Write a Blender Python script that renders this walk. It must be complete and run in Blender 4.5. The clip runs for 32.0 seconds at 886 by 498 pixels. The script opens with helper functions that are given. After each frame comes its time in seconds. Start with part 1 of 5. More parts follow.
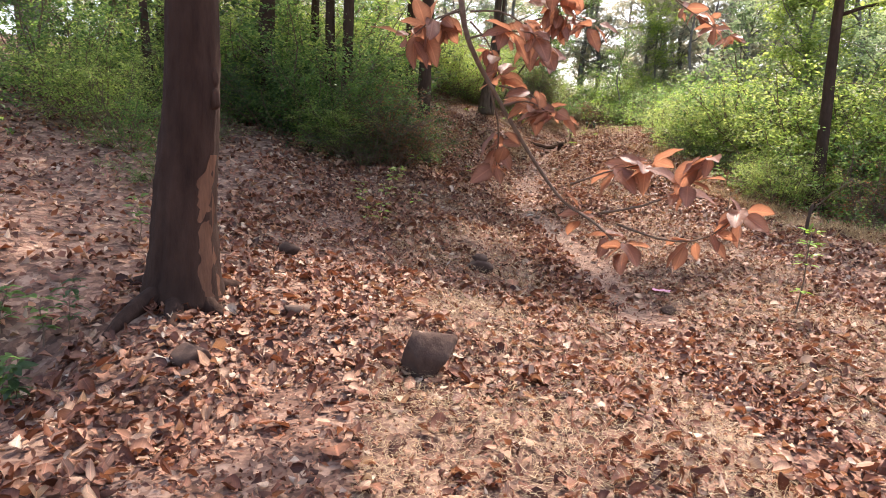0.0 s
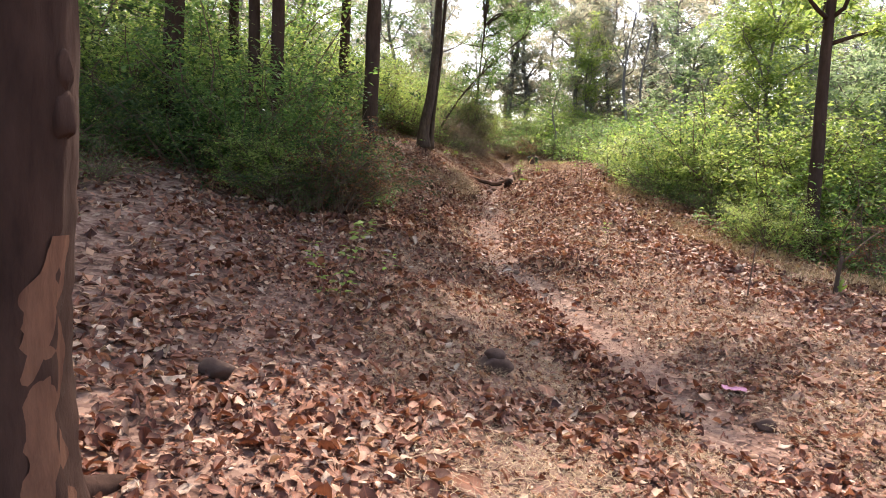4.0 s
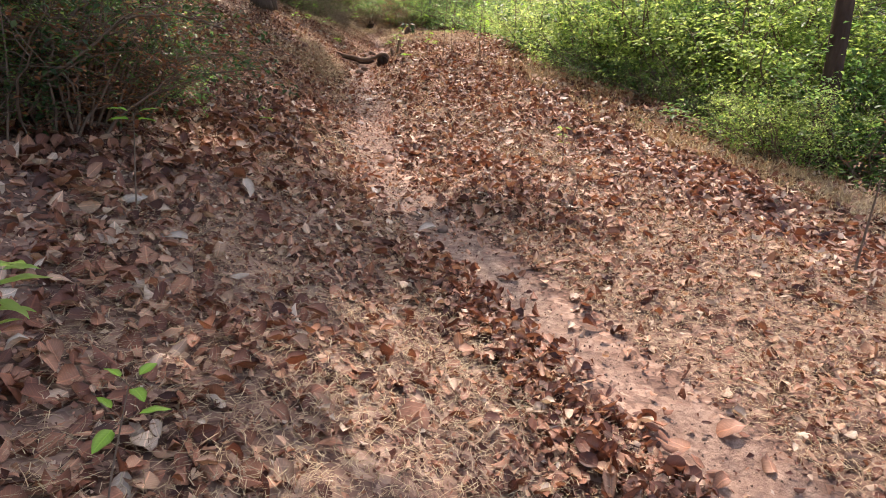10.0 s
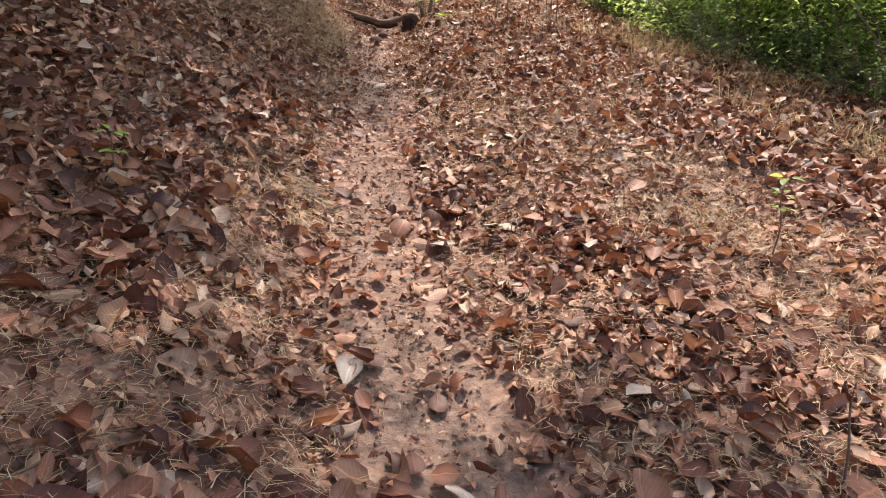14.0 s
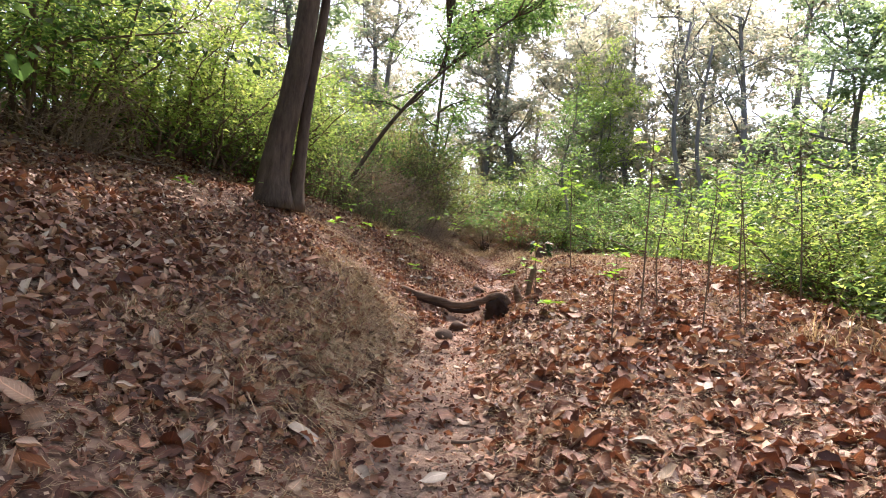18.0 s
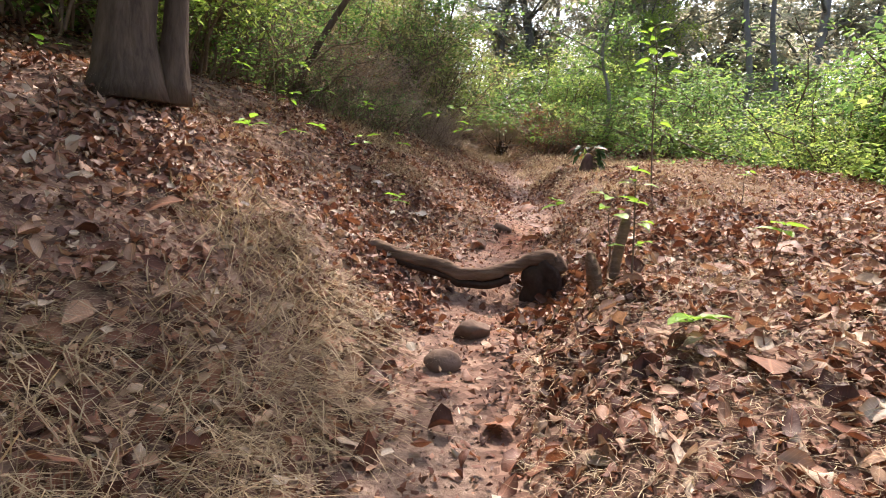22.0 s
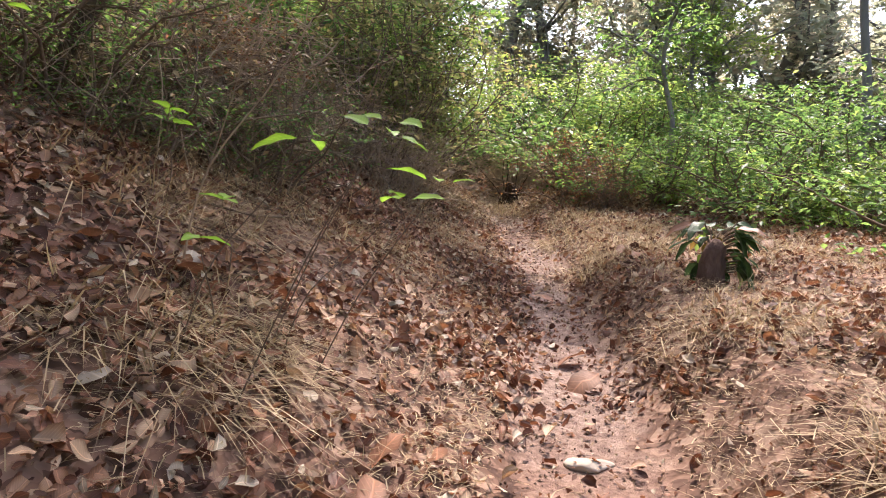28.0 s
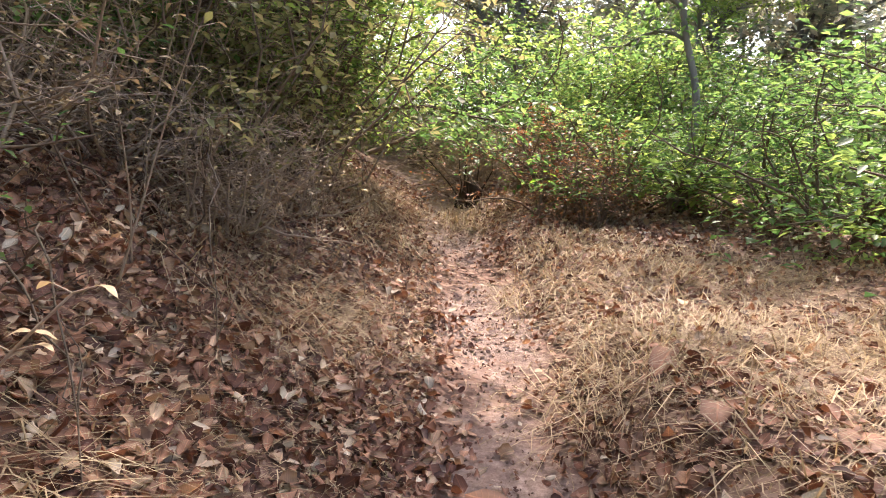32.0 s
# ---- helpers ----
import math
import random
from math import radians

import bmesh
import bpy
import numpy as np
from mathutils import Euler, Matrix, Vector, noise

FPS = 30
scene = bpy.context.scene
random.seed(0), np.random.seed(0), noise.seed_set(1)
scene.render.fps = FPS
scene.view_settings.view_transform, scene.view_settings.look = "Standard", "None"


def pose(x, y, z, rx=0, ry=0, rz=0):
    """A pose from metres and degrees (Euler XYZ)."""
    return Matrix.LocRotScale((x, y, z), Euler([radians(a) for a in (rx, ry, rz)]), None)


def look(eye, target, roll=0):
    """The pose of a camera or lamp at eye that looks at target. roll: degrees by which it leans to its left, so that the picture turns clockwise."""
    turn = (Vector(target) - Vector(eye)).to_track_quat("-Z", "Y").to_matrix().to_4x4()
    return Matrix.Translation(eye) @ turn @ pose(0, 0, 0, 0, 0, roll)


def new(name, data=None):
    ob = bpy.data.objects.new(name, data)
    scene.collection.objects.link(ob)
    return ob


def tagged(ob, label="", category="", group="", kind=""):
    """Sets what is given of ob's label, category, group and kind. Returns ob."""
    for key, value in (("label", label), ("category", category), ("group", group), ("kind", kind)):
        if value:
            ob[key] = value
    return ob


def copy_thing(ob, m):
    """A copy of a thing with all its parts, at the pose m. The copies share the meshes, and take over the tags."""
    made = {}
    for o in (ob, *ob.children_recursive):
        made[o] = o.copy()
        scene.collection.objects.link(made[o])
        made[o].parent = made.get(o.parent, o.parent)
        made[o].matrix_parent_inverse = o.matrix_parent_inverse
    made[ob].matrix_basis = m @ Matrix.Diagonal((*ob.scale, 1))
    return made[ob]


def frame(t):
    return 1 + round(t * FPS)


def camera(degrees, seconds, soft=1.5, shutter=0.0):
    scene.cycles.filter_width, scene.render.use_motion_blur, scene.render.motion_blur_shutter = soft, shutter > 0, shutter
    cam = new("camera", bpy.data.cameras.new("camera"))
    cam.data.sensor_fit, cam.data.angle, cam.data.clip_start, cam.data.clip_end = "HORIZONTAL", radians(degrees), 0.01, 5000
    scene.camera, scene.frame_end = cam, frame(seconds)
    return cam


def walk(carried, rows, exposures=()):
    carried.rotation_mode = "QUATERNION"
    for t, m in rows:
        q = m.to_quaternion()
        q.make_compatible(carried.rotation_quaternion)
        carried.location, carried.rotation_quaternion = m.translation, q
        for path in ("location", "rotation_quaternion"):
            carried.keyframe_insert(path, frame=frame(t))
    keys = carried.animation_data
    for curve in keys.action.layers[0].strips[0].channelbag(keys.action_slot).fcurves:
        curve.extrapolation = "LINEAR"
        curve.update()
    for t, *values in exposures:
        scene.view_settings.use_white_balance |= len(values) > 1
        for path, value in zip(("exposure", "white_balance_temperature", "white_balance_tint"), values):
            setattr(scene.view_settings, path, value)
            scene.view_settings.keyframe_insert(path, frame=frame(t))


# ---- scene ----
cam = camera(68.1, 32.0, 1.0)
PATH = [
    (0, (0.474, 0.089, 1.511), (0.441, 2.068, 1.222), 2.2),
    (0.5, (0.329, 0.394, 1.516), (0.292, 2.381, 1.290), 3.1),
    (1, (0.215, 0.675, 1.525), (0.212, 2.656, 1.250), 3.0),
    (1.5, (0.177, 0.994, 1.538), (0.092, 2.984, 1.358), 2.1),
    (2, (0.126, 1.226, 1.544), (0.064, 3.210, 1.297), 1.9),
    (2.5, (-0.023, 1.567, 1.519), (0.155, 3.550, 1.331), 3.5),
    (4.5, (-0.346, 3.219, 1.676), (-0.087, 5.194, 1.496), 1.3),
    (5, (-0.304, 3.769, 1.663), (0.209, 5.696, 1.521), -0.5),
    (5.5, (-0.254, 4.252, 1.735), (0.412, 6.12, 1.478), -0.4),
    (6, (-0.262, 4.736, 1.794), (0.523, 6.553, 1.502), 4.3),
    (6.5, (-0.165, 5.242, 1.77), (0.638, 7.058, 1.535), 3.9),
    (7, (-0.091, 5.71, 1.81), (0.696, 7.52, 1.488), 3.6),
    (7.5, (-0.15, 6.091, 1.853), (0.666, 7.874, 1.461), 3.5),
    (8, (-0.169, 6.371, 1.805), (0.54, 8.169, 1.291), 4.7),
    (8.5, (-0.116, 6.734, 1.771), (0.458, 8.572, 1.231), 3.8),
    (9, (-0.057, 6.968, 1.803), (0.418, 8.815, 1.201), 0.5),
    (9.5, (0.018, 7.397, 1.789), (0.577, 9.221, 1.189), 3.0),
    (10, (0.15, 7.843, 1.761), (0.794, 9.661, 1.231), 2.3),
    (10.5, (0.278, 8.372, 1.782), (0.854, 10.23, 1.319), 2.1),
    (11, (0.395, 8.944, 1.781), (0.983, 10.825, 1.44), 1.7),
    (11.5, (0.592, 9.5, 1.748), (1.151, 11.361, 1.274), -0.2),
    (12, (0.81, 10.049, 1.752), (1.27, 11.923, 1.224), -0.0),
    (12.5, (0.94, 10.605, 1.723), (1.418, 12.467, 1.168), 0.7),
    (13, (1.126, 11.162, 1.706), (1.649, 13.019, 1.18), -0.3),
    (13.5, (1.299, 11.761, 1.715), (1.754, 13.615, 1.122), 2.1),
    (14, (1.439, 12.323, 1.779), (1.986, 14.142, 1.153), 3.0),
    (14.5, (1.69, 12.878, 1.755), (2.235, 14.75, 1.306), 0.9),
    (15, (1.868, 13.464, 1.829), (2.232, 15.372, 1.357), 2.0),
    (15.5, (1.941, 14.095, 1.969), (2.276, 16.035, 1.618), 4.1),
    (17.5, (2.315, 16.154, 2.096), (2.664, 18.124, 2.092), 0.2),
    (18, (2.341, 16.603, 2.138), (2.641, 18.577, 2.249), 3.3),
    (18.5, (2.438, 17.018, 2.181), (2.776, 18.99, 2.208), 2.7),
    (19, (2.581, 17.503, 2.257), (2.88, 19.48, 2.212), 2.4),
    (19.5, (2.611, 17.907, 2.295), (2.928, 19.879, 2.19), 2.7),
    (20, (2.647, 18.332, 2.336), (3.096, 20.273, 2.162), 2.5),
    (20.5, (2.783, 18.861, 2.365), (3.211, 20.812, 2.256), 3.2),
    (21, (2.857, 19.339, 2.369), (3.232, 21.302, 2.308), 4.5),
    (21.5, (2.924, 19.83, 2.434), (3.32, 21.789, 2.351), 4.4),
    (22, (2.974, 20.332, 2.535), (3.257, 22.302, 2.33), 2.6),
    (22.5, (2.915, 20.76, 2.602), (3.214, 22.725, 2.376), 2.8),
    (23, (2.966, 21.213, 2.686), (3.33, 23.177, 2.582), 1.2),
    (23.5, (3.051, 21.584, 2.763), (3.307, 23.557, 2.567), -0.2),
    (24, (3.138, 22.079, 2.761), (3.622, 24.012, 2.583), 1.2),
    (24.5, (3.211, 22.541, 2.784), (3.684, 24.48, 2.653), 0.7),
    (26.5, (3.722, 24.184, 2.824), (4.159, 26.125, 2.616), 1.3),
    (27, (3.871, 24.604, 2.878), (4.343, 26.536, 2.666), 6.9),
    (27.5, (3.92, 24.905, 3.008), (4.257, 26.876, 2.988), 5.1),
    (28, (3.972, 25.252, 3.062), (4.249, 27.229, 2.94), 4.2),
    (28.5, (4.011, 25.524, 3.242), (4.291, 27.495, 3.053), 4.3),
    (29, (4.09, 25.79, 3.284), (4.64, 27.699, 3.048), 4.8),
    (29.5, (4.311, 26.146, 3.275), (4.89, 28.053, 3.113), 3.0),
    (30, (4.467, 26.512, 3.295), (4.909, 28.457, 3.156), 3.0),
    (30.5, (4.602, 26.949, 3.35), (5.017, 28.895, 3.149), 3.0),
    (31, (4.768, 27.412, 3.382), (5.153, 29.368, 3.23), 2.0),
    (31.5, (4.862, 27.779, 3.418), (5.214, 29.739, 3.229), 2.5),
    (32, (4.93, 28.197, 3.481), (5.265, 30.16, 3.289), 3.6),
]
walk(cam, [(t, look(eye, target, roll)) for t, eye, target, roll in PATH], [(t, stops, kelvin, 17.5) for t, stops, kelvin in ((0, 1.62, 6500), (2, 1.74, 6500), (5, 1.53, 6450), (7, 1.65, 6450), (9, 1.74, 6450), (11, 1.55, 6450), (13, 1.74, 6450), (14, 1.58, 6450), (15, 1.5, 6450), (17, 1.55, 6300), (19.5, 1.73, 6300), (21, 1.64, 6300), (22, 1.62, 6300), (24, 1.74, 6300), (28, 1.76, 6250), (29, 1.84, 6250), (30, 1.9, 6250), (31, 2.02, 6300), (32, 2.13, 6350))])

# ---- world and sun ----
SUN_AZ, SUN_EL = radians(20), radians(58)  # azimuth from +y towards +x
sun_way = Vector((math.sin(SUN_AZ) * math.cos(SUN_EL), math.cos(SUN_AZ) * math.cos(SUN_EL), math.sin(SUN_EL)))
world = bpy.data.worlds.new("world")
scene.world = world
world.use_nodes = True
sky = world.node_tree.nodes.new("ShaderNodeTexSky")
sky.sky_type, sky.sun_disc = "NISHITA", False
sky.sun_elevation, sky.sun_rotation = SUN_EL, SUN_AZ
sky.dust_density, sky.air_density, sky.ozone_density = 4.0, 1.2, 0.6
world.node_tree.links.new(sky.outputs[0], world.node_tree.nodes["Background"].inputs[0])
world.node_tree.nodes["Background"].inputs[1].default_value = 0.15
sun = new("sun", bpy.data.lights.new("sun", "SUN"))
sun.data.energy, sun.data.angle, sun.data.color = 2.7, radians(0.6), (1.0, 0.91, 0.78)
sun.matrix_world = look(sun_way * 60, (0, 0, 0))


# ---- materials ----
def material(name):
    m = bpy.data.materials.new(name)
    m.use_nodes = True
    t = m.node_tree
    return m, t, t.nodes["Principled BSDF"]


def node(t, kind, links=(), **values):
    n = t.nodes.new(kind)
    for key, value in values.items():
        setattr(n, key, value) if key != "ins" else None
    for key, value in values.get("ins", {}).items():
        n.inputs[key].default_value = value
    for key, source in links:
        t.links.new(source, n.inputs[key])
    return n


def ramp(t, source, stops):
    n = t.nodes.new("ShaderNodeValToRGB")
    e = n.color_ramp.elements
    while len(e) < len(stops):
        e.new(0.5)
    for el, (p, c) in zip(e, stops):
        el.position, el.color = p, (*c, 1)
    t.links.new(source, n.inputs[0])
    return n.outputs[0]


def mix(t, fac, a, b, blend="MIX"):
    n = t.nodes.new("ShaderNodeMix")
    n.data_type, n.blend_type = "RGBA", blend
    for sock, v in ((0, fac), (6, a), (7, b)):
        if isinstance(v, (int, float)):
            n.inputs[sock].default_value = v
        elif isinstance(v, tuple):
            n.inputs[sock].default_value = (*v, 1)
        else:
            t.links.new(v, n.inputs[sock])
    return n.outputs[2]


def bump(t, b, height, strength, distance):
    n = node(t, "ShaderNodeBump", [("Height", height)], ins={"Strength": strength, "Distance": distance})
    t.links.new(n.outputs[0], b.inputs["Normal"])


def coords(t, kind="Object"):
    return t.nodes.new("ShaderNodeTexCoord").outputs[kind]


def noise_tex(t, vec, scale, detail=4.0, rough=0.6, out=0):
    return node(t, "ShaderNodeTexNoise", [("Vector", vec)], ins={"Scale": scale, "Detail": detail, "Roughness": rough}).outputs[out]


RIBS = np.array([(0, 0, 1), (0.25, 0, 1), (0.55, 0, 1), (0.82, 0, 1), (1, 0, 1), (0.22, 1, 1), (0.55, 1, 1), (0.82, 1, 1), (0.22, 1, 1), (0.55, 1, 1), (0.82, 1, 1)])


def leaf_material(name, stops, translucent=0.4, rough=0.5, patchy=0.35, glow=(1.7, 1.55, 1.3), veins=0.0, drift=None):
    """A thin leaf: each leaf its own tint from the stops, blotched, partly letting light through."""
    m, t, b = material(name)
    isl = t.nodes.new("ShaderNodeNewGeometry").outputs["Random Per Island"]
    col = ramp(t, isl, stops)
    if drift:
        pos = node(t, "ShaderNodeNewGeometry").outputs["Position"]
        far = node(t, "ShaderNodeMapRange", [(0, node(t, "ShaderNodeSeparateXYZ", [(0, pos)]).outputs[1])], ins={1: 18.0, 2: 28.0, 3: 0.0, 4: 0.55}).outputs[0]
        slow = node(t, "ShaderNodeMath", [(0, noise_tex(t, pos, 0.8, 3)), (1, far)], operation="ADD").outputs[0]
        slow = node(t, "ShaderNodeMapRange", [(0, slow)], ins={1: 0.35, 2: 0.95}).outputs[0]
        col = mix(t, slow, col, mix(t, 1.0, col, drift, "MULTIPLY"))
    blot = noise_tex(t, coords(t), 23.0, 3)
    dark = mix(t, 1.0, col, (0.55, 0.5, 0.45), "MULTIPLY")
    fac = node(t, "ShaderNodeMath", [(0, blot)], operation="MULTIPLY", ins={1: patchy * 2}).outputs[0]
    col = mix(t, fac, col, dark)
    relief = noise_tex(t, coords(t), 90.0, 2)
    if veins:
        sep = node(t, "ShaderNodeSeparateXYZ", [(0, node(t, "ShaderNodeAttribute", attribute_name="rib").outputs["Vector"])])
        slant = node(t, "ShaderNodeMath", [(0, sep.outputs[1])], operation="MULTIPLY", ins={1: 0.22}).outputs[0]
        slant = node(t, "ShaderNodeMath", [(0, sep.outputs[0]), (1, slant)], operation="SUBTRACT").outputs[0]
        wave = node(t, "ShaderNodeMath", [(0, node(t, "ShaderNodeMath", [(0, slant)], operation="MULTIPLY", ins={1: 9.0}).outputs[0])], operation="FRACT").outputs[0]
        side = ramp(t, wave, [(0.0, (1, 1, 1)), (0.13, (0, 0, 0)), (0.9, (0, 0, 0)), (1.0, (1, 1, 1))])
        mid = ramp(t, sep.outputs[1], [(0.03, (1, 1, 1)), (0.11, (0, 0, 0))])
        web = mix(t, 1.0, node(t, "ShaderNodeMath", [(0, side)], operation="MULTIPLY", ins={1: 0.55}).outputs[0], mid, "LIGHTEN")
        web = mix(t, 1.0, web, sep.outputs[2], "MULTIPLY")
        col = mix(t, node(t, "ShaderNodeMath", [(0, web)], operation="MULTIPLY", ins={1: veins}).outputs[0], col, mix(t, 1.0, col, (1.9, 1.8, 1.7), "MULTIPLY"))
        rim = ramp(t, sep.outputs[1], [(0.55, (1, 1, 1)), (1.0, (0.62, 0.58, 0.55))])
        col = mix(t, sep.outputs[2], col, mix(t, 1.0, col, rim, "MULTIPLY"))
        relief = mix(t, 0.5, relief, web)
    t.links.new(col, b.inputs["Base Color"])
    b.inputs["Roughness"].default_value = rough
    b.inputs["Specular IOR Level"].default_value = 0.3
    bump(t, b, relief, 0.4, 0.004)
    tr = node(t, "ShaderNodeBsdfTranslucent", [("Color", mix(t, 1.0, col, glow, "MULTIPLY"))])
    mx = node(t, "ShaderNodeMixShader", [(1, b.outputs[0]), (2, tr.outputs[0])], ins={0: translucent})
    t.links.new(mx.outputs[0], t.nodes["Material Output"].inputs["Surface"])
    return m


def bark_material(name, dark, light, scale=9.0, grain=(1, 1, 0.22)):
    m, t, b = material(name)
    mp = node(t, "ShaderNodeMapping", [("Vector", coords(t))], ins={"Scale": grain})
    n1 = noise_tex(t, mp.outputs[0], scale, 8, 0.7)
    n2 = noise_tex(t, coords(t), 1.7, 3)
    col = ramp(t, n1, [(0.3, dark), (0.72, light)])
    col = mix(t, n2, col, tuple(0.6 * a for a in dark))
    t.links.new(col, b.inputs["Base Color"])
    b.inputs["Roughness"].default_value = 0.95
    b.inputs["Specular IOR Level"].default_value = 0.12
    vor = node(t, "ShaderNodeTexVoronoi", [("Vector", mp.outputs[0])], feature="DISTANCE_TO_EDGE", ins={"Scale": scale * 1.6})
    bump(t, b, mix(t, 0.5, n1, vor.outputs[0]), 0.9, 0.03)
    return m


def plain_material(name, dark, light, scale=14.0, rough=0.9, depth=0.01, metal=0.0, gloss=0.15):
    m, t, b = material(name)
    n1 = noise_tex(t, coords(t), scale, 6, 0.65)
    n2 = noise_tex(t, coords(t), scale / 6, 3)
    col = mix(t, n2, ramp(t, n1, [(0.3, dark), (0.7, light)]), dark)
    t.links.new(col, b.inputs["Base Color"])
    b.inputs["Roughness"].default_value, b.inputs["Metallic"].default_value, b.inputs["Specular IOR Level"].default_value = rough, metal, gloss
    bump(t, b, n1, 0.7, depth)
    return m


def ground_material():
    m, t, b = material("forest_floor")
    co = coords(t)
    warp = mix(t, 0.12, co, noise_tex(t, co, 6.0, 3, 0.6, 1))
    v1 = node(t, "ShaderNodeTexVoronoi", [("Vector", warp)], ins={"Scale": 11.0})
    v2 = node(t, "ShaderNodeTexVoronoi", [("Vector", warp)], ins={"Scale": 29.0})
    bits = mix(t, 0.45, v1.outputs["Color"], v2.outputs["Color"])
    grey = node(t, "ShaderNodeSeparateColor", [(0, bits)]).outputs[0]
    litter = ramp(t, grey, [(0.15, (0.09, 0.052, 0.038)), (0.4, (0.17, 0.1, 0.072)), (0.62, (0.25, 0.155, 0.11)), (0.85, (0.36, 0.25, 0.185))])
    big = noise_tex(t, co, 0.7, 4)
    litter = mix(t, big, litter, mix(t, 1.0, litter, (0.6, 0.52, 0.5), "MULTIPLY"))
    soil = ramp(t, noise_tex(t, co, 16.0, 8, 0.7), [(0.3, (0.11, 0.066, 0.05)), (0.5, (0.22, 0.145, 0.107)), (0.75, (0.38, 0.28, 0.21))])
    bare = node(t, "ShaderNodeAttribute", attribute_name="bare").outputs["Fac"]
    edge = node(t, "ShaderNodeMath", [(0, bare), (1, noise_tex(t, co, 5.0, 5))], operation="MULTIPLY_ADD", ins={2: -0.12}).outputs[0]
    edge = ramp(t, edge, [(0.12, (0, 0, 0)), (0.34, (1, 1, 1))])
    red = node(t, "ShaderNodeAttribute", attribute_name="red").outputs["Fac"]
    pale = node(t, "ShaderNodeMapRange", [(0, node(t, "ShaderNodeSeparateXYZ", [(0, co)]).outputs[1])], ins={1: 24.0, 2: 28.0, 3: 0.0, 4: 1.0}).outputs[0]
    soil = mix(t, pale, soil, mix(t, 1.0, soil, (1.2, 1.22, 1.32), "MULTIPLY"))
    soil = mix(t, red, soil, mix(t, 1.0, soil, (1.25, 0.78, 0.58), "MULTIPLY"))
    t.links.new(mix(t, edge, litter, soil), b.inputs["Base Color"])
    b.inputs["Roughness"].default_value = 0.95
    b.inputs["Specular IOR Level"].default_value = 0.2
    hgt = mix(t, edge, v1.outputs["Distance"], noise_tex(t, co, 40.0, 6, 0.7))
    bump(t, b, hgt, 0.8, 0.035)
    return m


GROUND = ground_material()
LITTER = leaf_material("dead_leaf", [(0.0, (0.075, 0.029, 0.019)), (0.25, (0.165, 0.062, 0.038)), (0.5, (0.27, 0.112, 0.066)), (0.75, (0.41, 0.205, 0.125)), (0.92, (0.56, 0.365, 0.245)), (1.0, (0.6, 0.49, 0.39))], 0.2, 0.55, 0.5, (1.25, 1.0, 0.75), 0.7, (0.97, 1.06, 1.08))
PALE = leaf_material("pale_dead_leaf", [(0.0, (0.3, 0.235, 0.185)), (1.0, (0.46, 0.41, 0.36))], 0.1, 0.6, 0.4, (1, 1, 1), 0.5)
STRAW = leaf_material("dry_grass", [(0.0, (0.2, 0.14, 0.085)), (0.5, (0.37, 0.27, 0.16)), (1.0, (0.54, 0.43, 0.27))], 0.3, 0.6, 0.2, (1.3, 1.2, 1.0))
GREEN = leaf_material("green_leaf", [(0.0, (0.055, 0.115, 0.038)), (0.6, (0.11, 0.205, 0.058)), (1.0, (0.2, 0.29, 0.085))], 0.65, 0.42, 0.2)
LIME = leaf_material("lime_leaf", [(0.0, (0.13, 0.21, 0.052)), (0.6, (0.235, 0.34, 0.085)), (1.0, (0.38, 0.45, 0.14))], 0.6, 0.45, 0.15)
OLIVE = leaf_material("olive_leaf", [(0.0, (0.1, 0.1, 0.045)), (0.5, (0.18, 0.19, 0.08)), (1.0, (0.32, 0.27, 0.14))], 0.55, 0.5, 0.2)
BRIGHT = leaf_material("young_leaf", [(0.0, (0.16, 0.34, 0.04)), (1.0, (0.3, 0.5, 0.07))], 0.5, 0.35, 0.1, (1.35, 1.3, 0.9), 0.4)
DEEP = leaf_material("dark_green_leaf", [(0.0, (0.03, 0.06, 0.024)), (0.7, (0.06, 0.11, 0.042)), (1.0, (0.13, 0.18, 0.06))], 0.6, 0.4, 0.25)
BROAD = leaf_material("broad_leaf", [(0.0, (0.03, 0.065, 0.025)), (0.7, (0.055, 0.11, 0.04)), (1.0, (0.1, 0.16, 0.055))], 0.3, 0.45, 0.5, (1.5, 1.4, 1.2), 0.7)
RUSSET = leaf_material("russet_leaf", [(0.0, (0.16, 0.06, 0.03)), (0.6, (0.27, 0.11, 0.05)), (1.0, (0.34, 0.2, 0.08))], 0.35, 0.5, 0.3)
COPPER = leaf_material("copper_leaf", [(0.0, (0.19, 0.1, 0.072)), (0.6, (0.32, 0.175, 0.125)), (1.0, (0.45, 0.28, 0.2))], 0.5, 0.4, 0.3, (1.6, 1.3, 1.0), 0.4)
YELLOW = leaf_material("yellowed_leaf", [(0.0, (0.3, 0.2, 0.06)), (1.0, (0.42, 0.28, 0.09))], 0.4, 0.4, 0.3, (1.3, 1.2, 1.0), 0.5)
# green leaves lightened so their colour holds the haze behind the shrubs
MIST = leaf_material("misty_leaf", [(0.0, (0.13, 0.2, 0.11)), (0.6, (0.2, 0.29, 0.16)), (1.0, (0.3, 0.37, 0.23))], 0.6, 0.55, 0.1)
# distance haze painted into the leaf colour: paler and greyer
HAZY = leaf_material("hazed_leaf", [(0.0, (0.24, 0.28, 0.22)), (0.6, (0.31, 0.34, 0.27)), (1.0, (0.42, 0.38, 0.32))], 0.6, 0.6, 0.1)
BARK = bark_material("dark_bark", (0.045, 0.028, 0.02), (0.15, 0.095, 0.065))
BARK_RED = bark_material("red_brown_bark", (0.034, 0.019, 0.014), (0.12, 0.066, 0.046), 7.0)
BARK_GREY = bark_material("grey_bark", (0.06, 0.04, 0.03), (0.25, 0.18, 0.13), 11.0)
